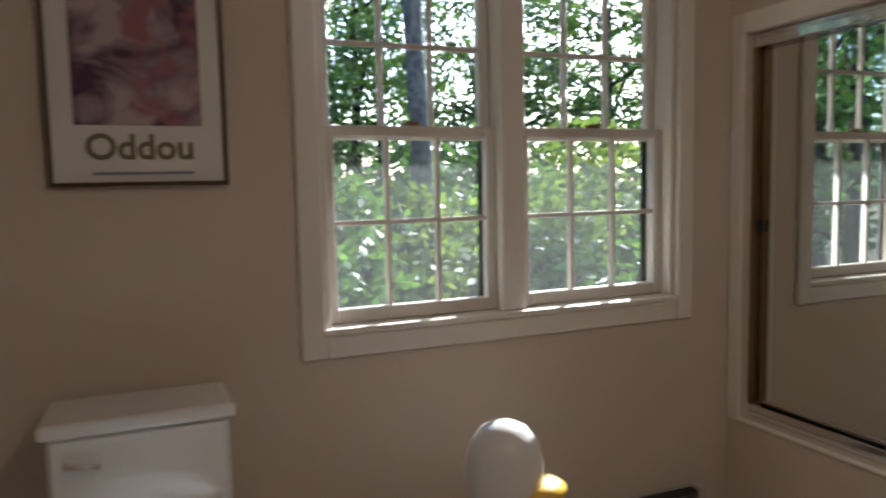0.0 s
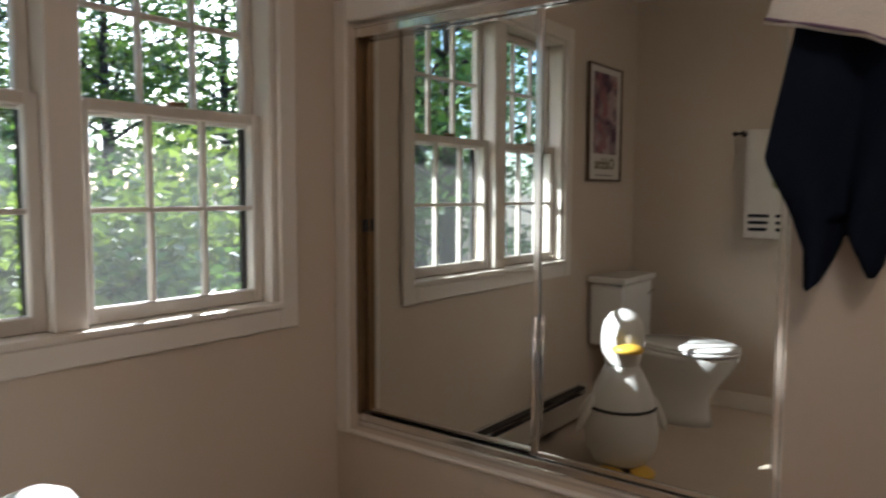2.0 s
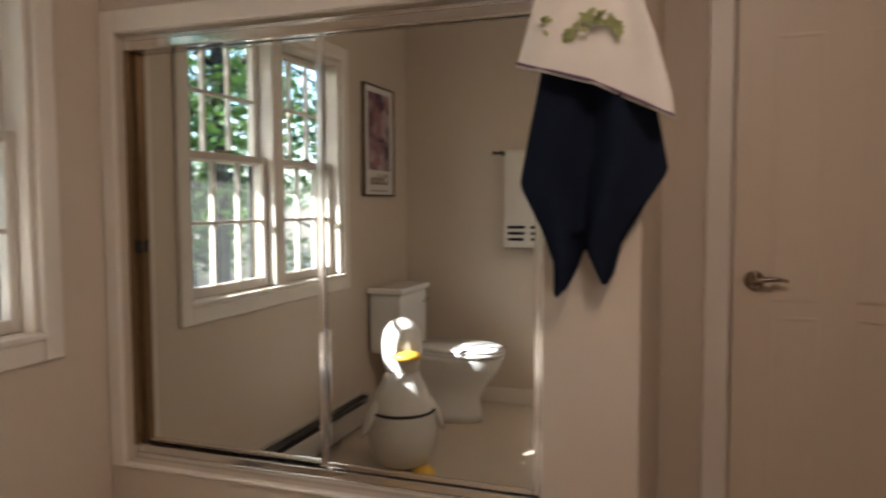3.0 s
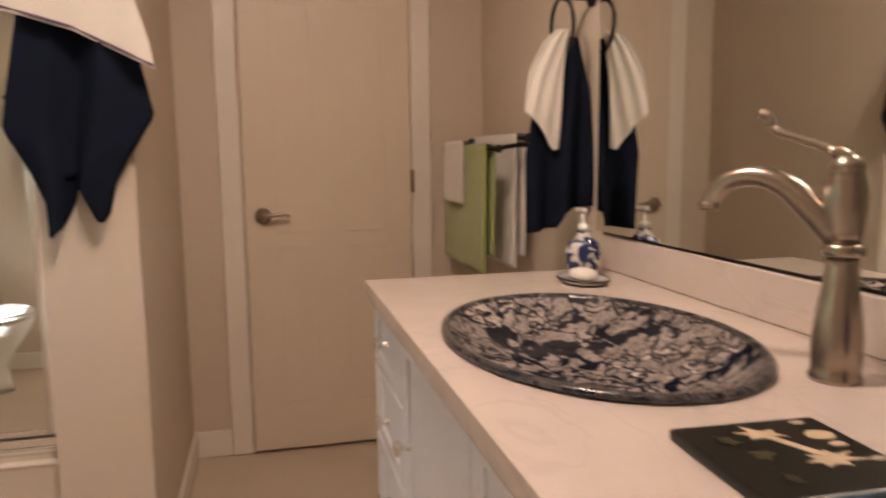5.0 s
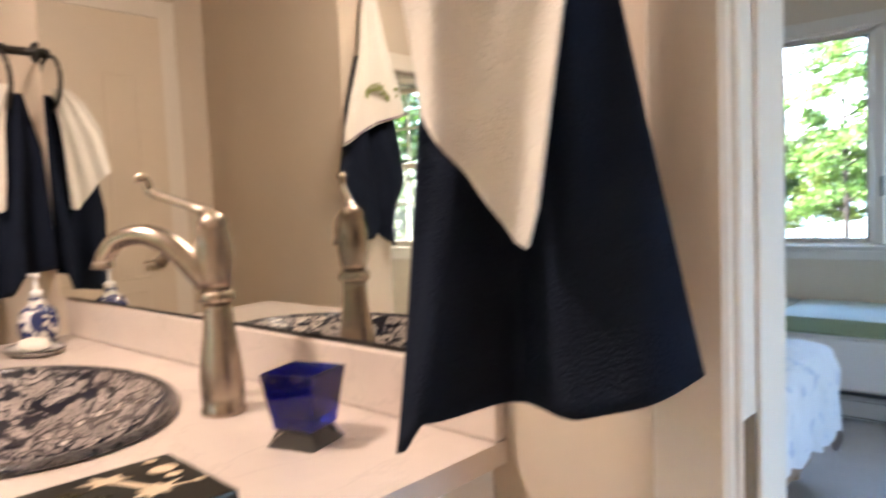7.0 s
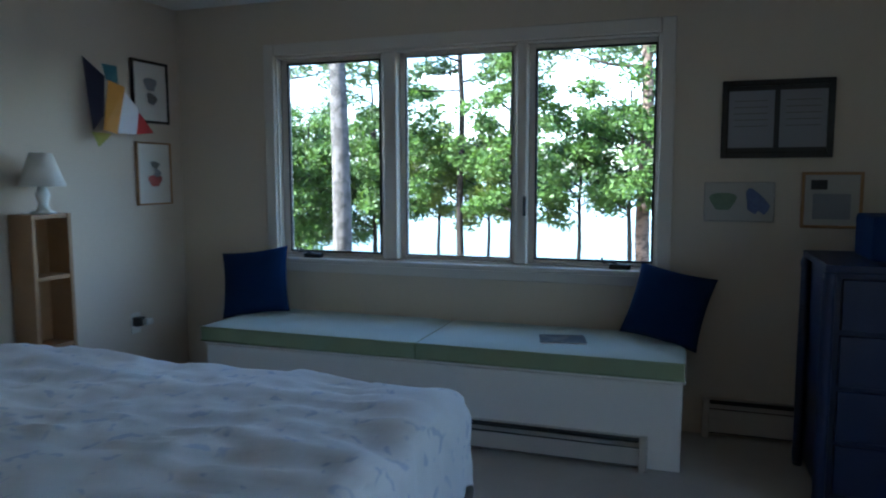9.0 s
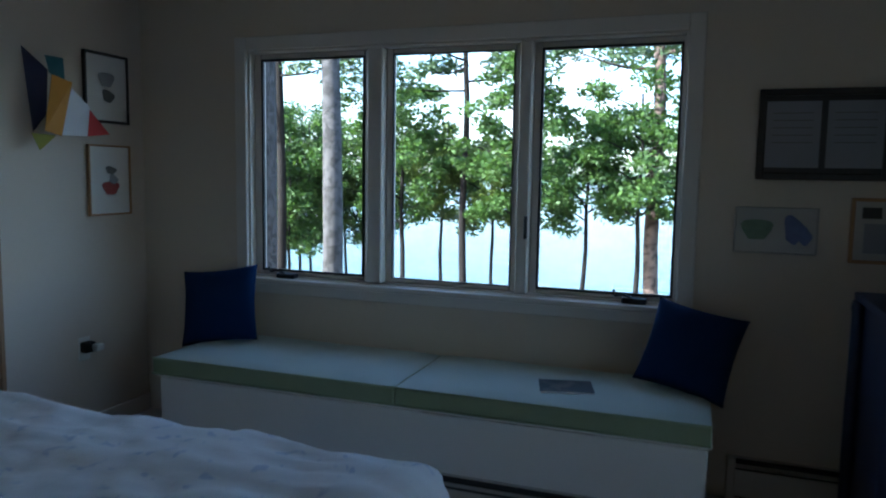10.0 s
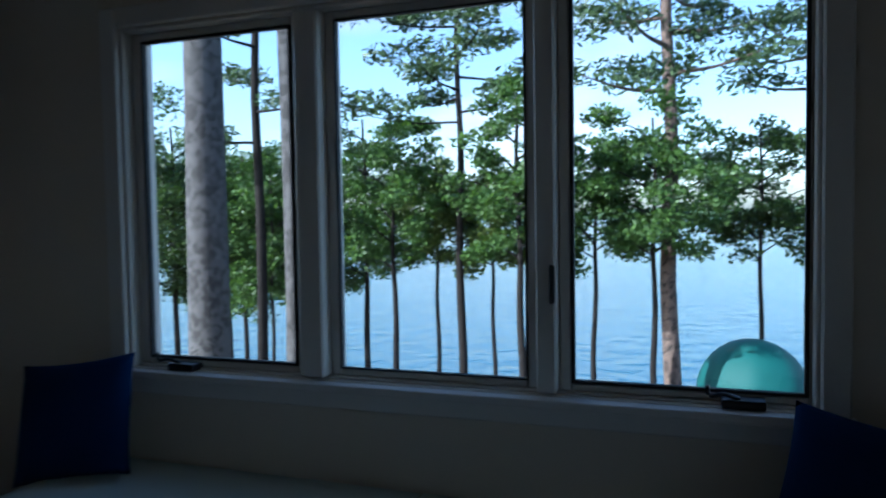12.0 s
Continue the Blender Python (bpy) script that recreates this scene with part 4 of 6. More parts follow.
part("navy_layer", hang((2.282, YS + 0.084, 1.505), A2, O2, [(0, -0.02), (1, -0.06)], [(0, 0.04), (1, 0.080)], [(0, 0.49), (1, 0.43)], 0, 2.0, 0.012), navy_terry, t2, "navy terry cloth", True)
part("white_layer", hang((2.226, YS + 0.088, 1.520), A2, O2, [(0, -0.035), (0.15, -0.070), (0.5, -0.112), (1, -0.126)], [(0, 0.004), (0.35, -0.012), (1, -0.022)], [(0, 0.215), (0.35, 0.245), (0.85, 0.318), (1, 0.312)], 0, 0.6, 0.009), white_terry, t2, "white terry cloth", True)

# by the doorway
towel_hook(Matrix.Translation((0.60, YS, 1.72)) @ Matrix.Rotation(radians(-90), 4, "X"))
t3 = thing("hand_towel", "large navy towel with a white cloth by the doorway", "towel", group="layered towels")
A3, O3 = (-0.93, -0.37, 0), (-0.37, 0.93, 0)
part("navy_layer", hang((0.610, -0.850, 1.66), A3, O3, [(0, -0.02), (0.30, -0.048), (0.55, -0.105), (1, -0.145)], [(0, 0.03), (0.3, 0.065), (1, 0.150)],
                        [(0, 0.718), (0.05, 0.712), (0.14, 0.676), (0.5, 0.672), (0.62, 0.672), (1, 0.632)], 0, 1.5, 0.034), navy_terry, t3, "navy terry cloth", True)
part("navy_layer", hang((0.600, -0.905, 1.66), A3, O3, [(0, -0.03), (1, -0.12)], [(0, 0.02), (1, 0.055)], [(0, 0.64), (1, 0.60)], 0, 1.6, 0.012), navy_terry, t3, "navy terry cloth", True)
part("white_layer", hang((0.619, -0.800, 1.675), A3, O3, [(0, 0.015), (0.30, 0.004), (0.45, -0.026), (0.65, -0.080), (1, -0.060)], [(0, 0.075), (0.45, 0.088), (1, 0.045)],
                         [(0, 0.405), (0.35, 0.455), (0.75, 0.520), (0.9, 0.525), (1, 0.49)], 0, 1.0, 0.012), white_terry, t3, "white terry cloth", True)


def towel_bar(name, label, p0, p1, out, post=0.075, extra=None):
    """A bar with two posts on a wall; out: the way from the wall."""
    ob = thing(name, label, "towel bar")
    p0, p1, out = Vector(p0), Vector(p1), Vector(out)
    d = (p1 - p0).normalized()
    part("bar", tube([p0 - d * 0.03, p1 + d * 0.03], 0.0065, 10), iron, ob, smooth=True)
    for p in (p0, p1):
        part("post", tube(curve_points([p - out * post, p - out * post * 0.5 + Vector((0, 0, 0.012)), p], 5), [0.016, 0.012] + [0.007] * 9, 10), iron, ob, smooth=True)
    for p in (p0 - d * 0.033, p1 + d * 0.033):
        part("finial", lathe([(0.003, -0.013), (0.010, -0.009), (0.013, 0), (0.010, 0.009), (0.003, 0.013)], 12, Matrix.Translation(p)), iron, ob, smooth=True)
    return ob


def draped(name, label, x0, x1, y, z, front, back, mat, gap=0.011, axis="x", group=""):
    """A towel folded over a bar that runs along x (or y)."""
    ob = thing(name, label, "towel", group=group)

    def fn(u, v):
        total = front + back
        s = v * total
        a = x0 + (x1 - x0) * u
        rip = 0.004 * math.sin(u * 14 + v * 3)
        if s < front:
            off, zz = gap + rip + 0.006 * (1 - s / front), z - (front - s)
        else:
            off, zz = -gap - rip, z - (s - front)
        zz += 0.010 if abs(s - front) < total * 0.012 else 0
        p = Vector((a, y + off, zz)) if axis == "x" else Vector((y + off, a, zz))
        n = Vector((0, 1, 0)) if axis == "x" else Vector((1, 0, 0))
        return p, n * (1 if s < front else -1)

    part("cloth", sheet(fn, 12, 60, 0.006), mat, ob, smooth=True)
    return ob


towel_bar("towel_bar", "black iron towel bar on the hall wall", (3.165, -0.820, 1.211), (2.570, -0.820, 1.211), (0, 1, 0), 0.18)
towel_bar("towel_bar", "black iron towel bar close to the hall wall", (3.165, -0.925, 1.245), (2.600, -0.925, 1.245), (0, 1, 0), 0.075)
draped("hand_towel", "sage green towel folded over the hall bar", 2.62, 3.13, -0.820, 1.222, 0.42, 0.36, green_terry)
draped("face_cloth", "small white cloth over the green towel", 2.86, 3.135, -0.820, 1.235, 0.215, 0.20, white_terry, 0.020)
draped("bath_towel", "large white towel on the rear hall bar", 2.62, 3.10, -0.925, 1.257, 0.44, 0.40, white_terry, 0.012)

# west wall of the bathroom
towel_bar("towel_bar", "black iron towel bar beside the toilet", (0.105, 1.20, 1.525), (0.105, 0.72, 1.525), (1, 0, 0), 0.07)
tw = draped("hand_towel", "white towel with navy stripes and green motif", 0.86, 1.165, 0.105, 1.536, 0.57, 0.40, white_terry, 0.012, "y")
for k in range(3):
    part("stripe", box((0.1235, 0.862, 1.005 + 0.036 * k), (0.1275, 1.163, 1.022 + 0.036 * k)), navy_terry, tw, "navy stripe")
part("motif", slab([(0.94 + 0.028 * math.cos(t) * (1 + 0.3 * math.sin(4 * t)), 1.32 + 0.09 * math.sin(t)) for t in [2 * math.pi * i / 20 for i in range(20)]], 0.002,
                   Matrix(((0, 0, 1, 0.1262), (1, 0, 0, 0.07), (0, 1, 0, 0), (0, 0, 0, 1)))), leaf_thread, tw, "green leaf motif")

# ---- vanity ----
VX0, VX1, VF, VZ = 0.765, 2.142, -0.343, 0.889
van = thing("vanity_cabinet", "white painted vanity cabinet with panelled doors and drawers", "cabinet")
for lo, hi in (((VX0 + 0.022, YS + 0.002, 0.09), (VX1 - 0.022, VF - 0.040, VZ - 0.140)),
               ((VX0 + 0.022, YS + 0.002, VZ - 0.140), (1.110, VF - 0.040, VZ - 0.032)), ((1.846, YS + 0.002, VZ - 0.140), (VX1 - 0.022, VF - 0.040, VZ - 0.032)),
               ((1.110, YS + 0.002, VZ - 0.140), (1.846, -0.892, VZ - 0.032)), ((1.110, -0.386, VZ - 0.140), (1.846, VF - 0.040, VZ - 0.032)),
               ((VX0 + 0.05, YS + 0.002, 0.0), (VX1 - 0.05, VF - 0.10, 0.09))):
    part("carcass_panel" if lo[2] else "toe_kick", box(lo, hi, 0.0015), cabinet_paint, van)


def front(x0, x1, z0, z1, name, knob):
    y = VF - 0.040
    f = part(name, boxes([((x0, y, z0), (x1, y + 0.014, z1))], 0.003), cabinet_paint, van)
    part("raised_panel", boxes([((x0, y + 0.014, z0), (x0 + 0.045, y + 0.022, z1)), ((x1 - 0.045, y + 0.014, z0), (x1, y + 0.022, z1)),
                                ((x0 + 0.045, y + 0.014, z0), (x1 - 0.045, y + 0.022, z0 + 0.035)), ((x0 + 0.045, y + 0.014, z1 - 0.035), (x1 - 0.045, y + 0.022, z1))], 0.003), cabinet_paint, f)
    if knob:
        part("knob", lathe([(0.008, 0), (0.006, 0.008), (0.006, 0.014), (0.014, 0.018), (0.017, 0.024), (0.014, 0.031), (0.004, 0.034)], 12, Matrix.Translation((knob[0], y + 0.021, knob[1])) @ Matrix.Rotation(radians(-90), 4, "X")), chrome, f, "faceted chrome knob")


for z0, z1 in ((0.700, 0.848), (0.520, 0.692), (0.330, 0.512), (0.100, 0.322)):
    front(1.760, 2.112, z0, z1, "drawer", (1.930, (z0 + z1) / 2 + (0.006 if z0 > 0.6 else -0.004)))
front(1.268, 1.752, 0.100, 0.848, "cabinet_door", (1.690, 0.640))
front(0.795, 1.260, 0.100, 0.848, "cabinet_door", (1.205, 0.640))

counter = thing("countertop", "pale veined marble countertop with a backsplash", "countertop")
SX, SY, SA, SB = 1.478, -0.632, 0.325, 0.232      # sink place and half sizes


def counter_top():
    """The slab with an oval hole for the basin."""
    bm = bmesh.new()
    n = 64
    x0, x1, y0, y1 = VX0, VX1, YS + 0.001, VF
    outer, inner = [], []
    for k in range(n):
        t = 2 * math.pi * k / n
        c, s = math.cos(t), math.sin(t)
        inner.append((SX + (SA - 0.006) * c, SY + (SB - 0.006) * s))
        f = min((x1 - SX) / c if c > 1e-9 else ((x0 - SX) / c if c < -1e-9 else 1e9), (y1 - SY) / s if s > 1e-9 else ((y0 - SY) / s if s < -1e-9 else 1e9))
        outer.append((SX + f * c, SY + f * s))
    for cx, cy in ((x0, y0), (x1, y0), (x0, y1), (x1, y1)):
        k = min(range(n), key=lambda i: (outer[i][0] - cx) ** 2 + (outer[i][1] - cy) ** 2)
        outer[k] = (cx, cy)
    layers = []
    for z in (VZ, VZ - 0.030):
        layers.append(([bm.verts.new((*p, z)) for p in outer], [bm.verts.new((*p, z)) for p in inner]))
    (ot, it), (ob_, ib) = layers
    for k in range(n):
        j = (k + 1) % n
        bm.faces.new((ot[k], ot[j], it[j], it[k]))
        bm.faces.new((ob_[k], ib[k], ib[j], ob_[j]))
        bm.faces.new((ot[k], ob_[k], ob_[j], ot[j]))
        bm.faces.new((it[k], it[j], ib[j], ib[k]))
    return bm


part("slab", counter_top(), marble, counter)
part("edge", box((VX0 + 0.004, VF - 0.020, VZ - 0.046), (VX1 - 0.004, VF - 0.006, VZ - 0.0305), 0.004, 2), marble, counter)
part("backsplash", box((VX0, YS + 0.001, VZ + 0.0005), (VX1, YS + 0.021, 0.982), 0.003), marble, counter)

vmirror = thing("wall_mirror", "wide frameless mirror above the vanity", "mirror")
part("mirror_glass", slab([(VX0 + 0.004, YS + 0.001), (VX1 + 0.012, YS + 0.001), (VX1 + 0.012, YS + 0.031), (VX0 + 0.004, YS + 0.006)], 1.07, Matrix.Translation((0, 0, 0.990))), mirror_glass, vmirror)
part("bottom_channel", box((VX0 + 0.004, YS + 0.001, 0.9825), (VX1 + 0.012, YS + 0.011, 0.9895)), iron, vmirror, "dark metal channel")

basin = thing("basin", "oval navy and white patterned basin set in marble", "basin", (SX, SY, VZ))
rim = lathe([(0.930, 0.0), (0.975, 0.001), (1.0, 0.004), (0.998, 0.009), (0.980, 0.013), (0.955, 0.013), (0.940, 0.009), (0.932, 0.003)], 72, None, SA + 0.012, SB + 0.012)
caps = [f for f in rim.faces if len(f.verts) > 4]
loops = [list(f.edges) for f in caps]
bmesh.ops.delete(rim, geom=caps, context="FACES_ONLY")
bmesh.ops.bridge_loops(rim, edges=loops[0] + loops[1])
part("rim", rim, sink_rim_mat, basin, "dark blue glazed rim", True)
bm = bmesh.new()
rings = []
for r, z in [(0.942, 0.008), (0.90, -0.004), (0.83, -0.024), (0.70, -0.050), (0.52, -0.072), (0.30, -0.086), (0.09, -0.091)]:
    rings.append([bm.verts.new((r * (SA + 0.012) * math.cos(2 * math.pi * k / 72), r * (SB + 0.012) * math.sin(2 * math.pi * k / 72), z)) for k in range(72)])
for a, b in zip(rings, rings[1:]):
    for k in range(72):
        bm.faces.new((a[k], a[(k + 1) % 72], b[(k + 1) % 72], b[k]))
bm.faces.new(rings[-1])
part("bowl", bm, sink_bowl_mat, basin, "floral navy and white glaze", True)
part("drain", lathe([(0.028, -0.093), (0.030, -0.087), (0.020, -0.084), (0.004, -0.083)], 20), nickel, basin, "nickel drain", True)

FX, FY = 1.185, -0.850
fa = thing("faucet", "tall brushed nickel faucet with a curved spout", "faucet", (FX, FY, VZ))
fa.rotation_euler = (0, 0, math.atan2(-0.748 - FY, 1.331 - FX))
fa.scale = (1, 1, 0.93)
part("body", lathe([(0.036, 0.0), (0.037, 0.006), (0.033, 0.012), (0.034, 0.030), (0.0345, 0.060), (0.031, 0.095), (0.025, 0.135), (0.0225, 0.165), (0.023, 0.180)], 28, None, 0.92, 0.92), nickel, fa, smooth=True)
part("collar", lathe([(0.023, 0.180), (0.027, 0.183), (0.028, 0.190), (0.026, 0.196), (0.024, 0.199)], 28), nickel, fa, smooth=True)
part("neck", lathe([(0.024, 0.199), (0.028, 0.215), (0.0325, 0.245), (0.032, 0.270), (0.027, 0.293), (0.024, 0.300), (0.026, 0.303), (0.026, 0.309), (0.020, 0.318), (0.010, 0.324), (0.002, 0.326)], 28, None, 0.85, 0.85), nickel, fa, smooth=True)
sp = curve_points([(0.010, 0, 0.212), (0.035, 0, 0.240), (0.070, 0, 0.275), (0.110, 0, 0.292), (0.150, 0, 0.285), (0.172, 0, 0.262), (0.178, 0, 0.246)], 7)
part("spout", tube(sp, [0.021 - 0.008 * k / (len(sp) - 1) for k in range(len(sp))], 14), nickel, fa, smooth=True)
part("spout_tip", lathe([(0.0145, 0), (0.0155, 0.004), (0.0155, 0.012), (0.013, 0.014)], 16, Matrix.Translation((0.1785, 0, 0.238))), nickel, fa, smooth=True)
lv = curve_points([(0.0, 0, 0.318), (0.020, 0, 0.330), (0.060, 0, 0.346), (0.092, 0, 0.360), (0.100, 0, 0.380), (0.112, 0, 0.384)], 6)
part("lever", tube(lv, [0.010] * 6 + [0.0065] * (len(lv) - 10) + [0.008] * 4, 10), nickel, fa, smooth=True)

tl = thing("decorative_tile", "black glazed tile with cream bird motif on the counter", "tile", (0.970, -0.605, VZ))
tl.rotation_euler = (0, 0, radians(-3))
tl.scale = (0.93, 0.93, 1)
part("tile", box((-0.092, -0.092, 0.0), (0.092, 0.092, 0.013), 0.004, 2), black_tile, tl)


def motif(points, z=0.0132, mat=cream_glaze):
    part("motif", slab(points, 0.0012, Matrix.Translation((0, 0, z))), mat, tl, "cream painted motif")


def splash(cx, cy, r, turn, spikes, seed, stretch=1.6):
    """A ragged petalled splash, longer one way."""
    rng = random.Random(seed)
    out = []
    for k in range(2 * spikes):
        t = math.pi * k / spikes
        q = r * (rng.uniform(0.85, 1.15) if k % 2 == 0 else rng.uniform(0.38, 0.55))
        x, y = q * math.cos(t) * stretch, q * math.sin(t)
        out.append((cx + x * math.cos(turn) - y * math.sin(turn), cy + x * math.sin(turn) + y * math.cos(turn)))
    return out


def spot(cx, cy, rx, ry):
    return [(cx + rx * math.cos(t), cy + ry * math.sin(t)) for t in [2 * math.pi * i / 14 for i in range(14)]]


muted = material("olive_glaze", (0.05, 0.045, 0.022), 0.25, spread=0.3, scale=40, grain=150, bump=0.05)
motif(splash(0.050, 0.002, 0.021, radians(70), 6, 3))
motif(splash(-0.022, -0.030, 0.022, radians(95), 7, 8))
motif([(0.040, -0.008), (0.034, 0.000), (-0.014, -0.022), (-0.010, -0.032)], 0.0134)
motif(spot(0.036, -0.060, 0.013, 0.017))
motif(spot(0.010, -0.062, 0.007, 0.010))
motif(spot(0.074, -0.060, 0.004, 0.009))
motif(spot(-0.030, -0.076, 0.004, 0.009))
motif(splash(0.040, 0.050, 0.012, radians(30), 5, 4), mat=muted)
motif(splash(0.000, 0.034, 0.013, radians(120), 5, 5), mat=muted)
motif(splash(-0.055, 0.040, 0.009, radians(10), 5, 6), mat=muted)

cup = thing("glass_holder", "square cobalt blue glass holder on a clear base", "candle holder", (0.972, -0.842, VZ))
cup.rotation_euler = (0, 0, radians(18))


def taper(z0, a0, z1, a1, wall=0.0, floor=0.0):
    bm = bmesh.new()
    def ring(z, a):
        return [bm.verts.new((a * sx, a * sy, z)) for sx, sy in ((-1, -1), (1, -1), (1, 1), (-1, 1))]
    rs = [ring(z0, a0), ring(z1, a1)] + ([ring(z1, a1 - wall), ring(z0 + floor, a0 - wall)] if wall else [])
    for p, q in zip(rs, rs[1:]):
        for k in range(4):
            bm.faces.new((p[k], p[(k + 1) % 4], q[(k + 1) % 4], q[k]))
    bm.faces.new(rs[0][::-1])
    bm.faces.new(rs[-1])
    bmesh.ops.bevel(bm, geom=list(bm.edges), offset=0.0015, segments=2, affect="EDGES")
    return bm


part("cup", taper(0.022, 0.029, 0.096, 0.040, 0.006, 0.016), cobalt_glass, cup, "cobalt blue glass")
part("base", taper(0.0, 0.036, 0.0215, 0.026), clear_glass, cup, "clear glass base")

tray = thing("soap_dish", "white soap dish with a dark rim and a soap bar", "soap dish", (1.955, -0.840, VZ))
part("dish", lathe([(0.045, 0.0), (0.068, 0.004), (0.078, 0.012), (0.074, 0.014), (0.060, 0.010), (0.004, 0.009)], 32, None, 1.0, 0.72), white_china, tray, smooth=True)
part("dish_rim", tube([(0.077 * math.cos(t), 0.0555 * math.sin(t), 0.0125) for t in [2 * math.pi * i / 40 for i in range(41)]], 0.003, 6), frame_black, tray, "dark rim", True)
soap = thing("soap_bar", "white oval soap bar on the dish", "soap", (1.955, -0.840, VZ + 0.0095))
part("bar", lathe([(0.030, 0.0), (0.044, 0.005), (0.047, 0.012), (0.042, 0.020), (0.020, 0.025), (0.003, 0.026)], 28, None, 1.0, 0.66), soap_white, soap, smooth=True)
disp = thing("soap_dispenser", "blue and white china soap dispenser with pump", "soap dispenser", (2.055, -0.885, VZ))
part("bottle", lathe([(0.030, 0.0), (0.036, 0.004), (0.044, 0.030), (0.045, 0.055), (0.038, 0.082), (0.022, 0.097), (0.016, 0.104), (0.017, 0.112), (0.012, 0.114)], 28), china_mat, disp, "blue and white china", True)
part("pump_collar", lathe([(0.014, 0.114), (0.015, 0.128), (0.010, 0.131), (0.0045, 0.133), (0.0045, 0.158)], 16), white_china, disp, "white pump", True)
part("nozzle", boxes([((-0.012, -0.008, 0.158), (0.034, 0.008, 0.170))], 0.003), white_china, disp, "white pump")

# ---- bedroom: window seat ----
seat = thing("window_seat", "white built-in window seat under the triple window", "bench")
part("front_panel", box((0.235, -4.262, 0.0), (2.722, -4.240, 0.400), 0.003), trim_paint, seat)
part("end_panel", box((0.235, YB + 0.001, 0.0), (0.257, -4.263, 0.400), 0.003), trim_paint, seat)
part("end_panel", box((2.700, YB + 0.001, 0.0), (2.722, -4.263, 0.400), 0.003), trim_paint, seat)
part("top", box((0.220, YB + 0.001, 0.401), (2.738, -4.241, 0.424), 0.003, 2), trim_paint, seat)


def soft_box(lo, hi, puff, nx=40, ny=14, r=0.03):
    """An upholstered block with a crowned top and rolled edges."""
    bm = bmesh.new()
    x0, y0, z0 = lo
    x1, y1, z1 = hi
    bm_v = []
    for j in range(ny + 1):
        row = []
        for i in range(nx + 1):
            u, v = i / nx, j / ny
            eu, ev = min(u, 1 - u) * (x1 - x0), min(v, 1 - v) * (y1 - y0)
            e = min(1, min(eu, ev) / 0.07)
            row.append(bm.verts.new((x0 + u * (x1 - x0), y0 + v * (y1 - y0), z1 - puff * (1 - math.sin(e * math.pi / 2)) + 0.003 * noise.noise(Vector((u * 7 + x0, v * 3, 0))))))
        bm_v.append(row)
    for j in range(ny):
        for i in range(nx):
            bm.faces.new((bm_v[j][i], bm_v[j][i + 1], bm_v[j + 1][i + 1], bm_v[j + 1][i]))
    return bm


def cushion(x0, x1):
    ob = thing("seat_cushion", "pale green box cushion with sage sides and piping", "cushion", group="window seat cushions")
    y0, y1, z0, z1 = YB + 0.004, -4.200, 0.4245, 0.516
    part("side", boxes([((x0, y0, z0), (x1, y1, z1 - 0.014))], 0.006), cushion_side, ob, "sage green side band")
    part("top", soft_box((x0 + 0.002, y0 + 0.002, z0), (x1 - 0.002, y1 - 0.002, z1 + 0.004), 0.018), cushion_top, ob, "pale green canvas top", True)
    for z in (z1 - 0.013, z0 + 0.004):
        part("piping", tube([(x0, y1, z), (x1, y1, z)], 0.0045, 8), cushion_side, ob, "sage green piping", True)


cushion(0.226, 1.476)
cushion(1.480, 2.732)


def pillow(size, thick, m, label, mat=navy_cloth):
    ob = thing("throw_pillow", label, "pillow", group="navy pillows")
    n = 22
    bm = bmesh.new()
    top, bot = [], []
    for j in range(n + 1):
        a, b = [], []
        for i in range(n + 1):
            u, v = 2 * i / n - 1, 2 * j / n - 1
            pinch = 1 - 0.07 * (1 - u * u) * abs(v) ** 3
            pinch2 = 1 - 0.07 * (1 - v * v) * abs(u) ** 3
            h = thick / 2 * ((1 - abs(u) ** 2.6) * (1 - abs(v) ** 2.6)) ** 0.55
            h += 0.006 * noise.noise(Vector((u * 2.2, v * 2.2, size)))* (1 - max(abs(u), abs(v)))
            x, z = u * size / 2 * pinch2, v * size / 2 * pinch
            edge = i in (0, n) or j in (0, n)
            p = bm.verts.new((x, -h, z))
            a.append(p)
            b.append(p if edge else bm.verts.new((x, h, z)))
        top.append(a)
        bot.append(b)
    for j in range(n):
        for i in range(n):
            bm.faces.new((top[j][i], top[j][i + 1], top[j + 1][i + 1], top[j + 1][i]))
            f = [bot[j][i], bot[j + 1][i], bot[j + 1][i + 1], bot[j][i + 1]]
            if len(set(f)) >= 3:
                try:
                    bm.faces.new(f)
                except ValueError:
                    pass
    part("cover", bm, mat, ob, smooth=True)
    ob.matrix_world = m
    return ob


pillow(0.40, 0.15, pose(2.63, -4.585, 0.700, -22, -7, 196), "navy cotton pillow against the wall on the seat")
pillow(0.375, 0.15, pose(0.315, -4.610, 0.685, -26, 10, 168), "navy cotton pillow tilted at the seat's end")

mag = thing("magazine", "dark magazine lying on the green cushion", "magazine", (0.795, -4.420, 0.521))
mag.rotation_euler = (0, 0, radians(14))
part("pages", box((-0.108, -0.082, 0.0), (0.108, 0.082, 0.007)), paper, mag, "white page edges")
part("cover", box((-0.110, -0.084, 0.0071), (0.110, 0.084, 0.0090)), book_mat, mag, "dark printed cover")
heater(0.375, 2.45, -4.240, 1, label="beige baseboard heater under the window seat", h=0.150)
heater(-1.60, 0.14, YB, 1, label="beige baseboard heater along the bedroom wall", h=0.190)

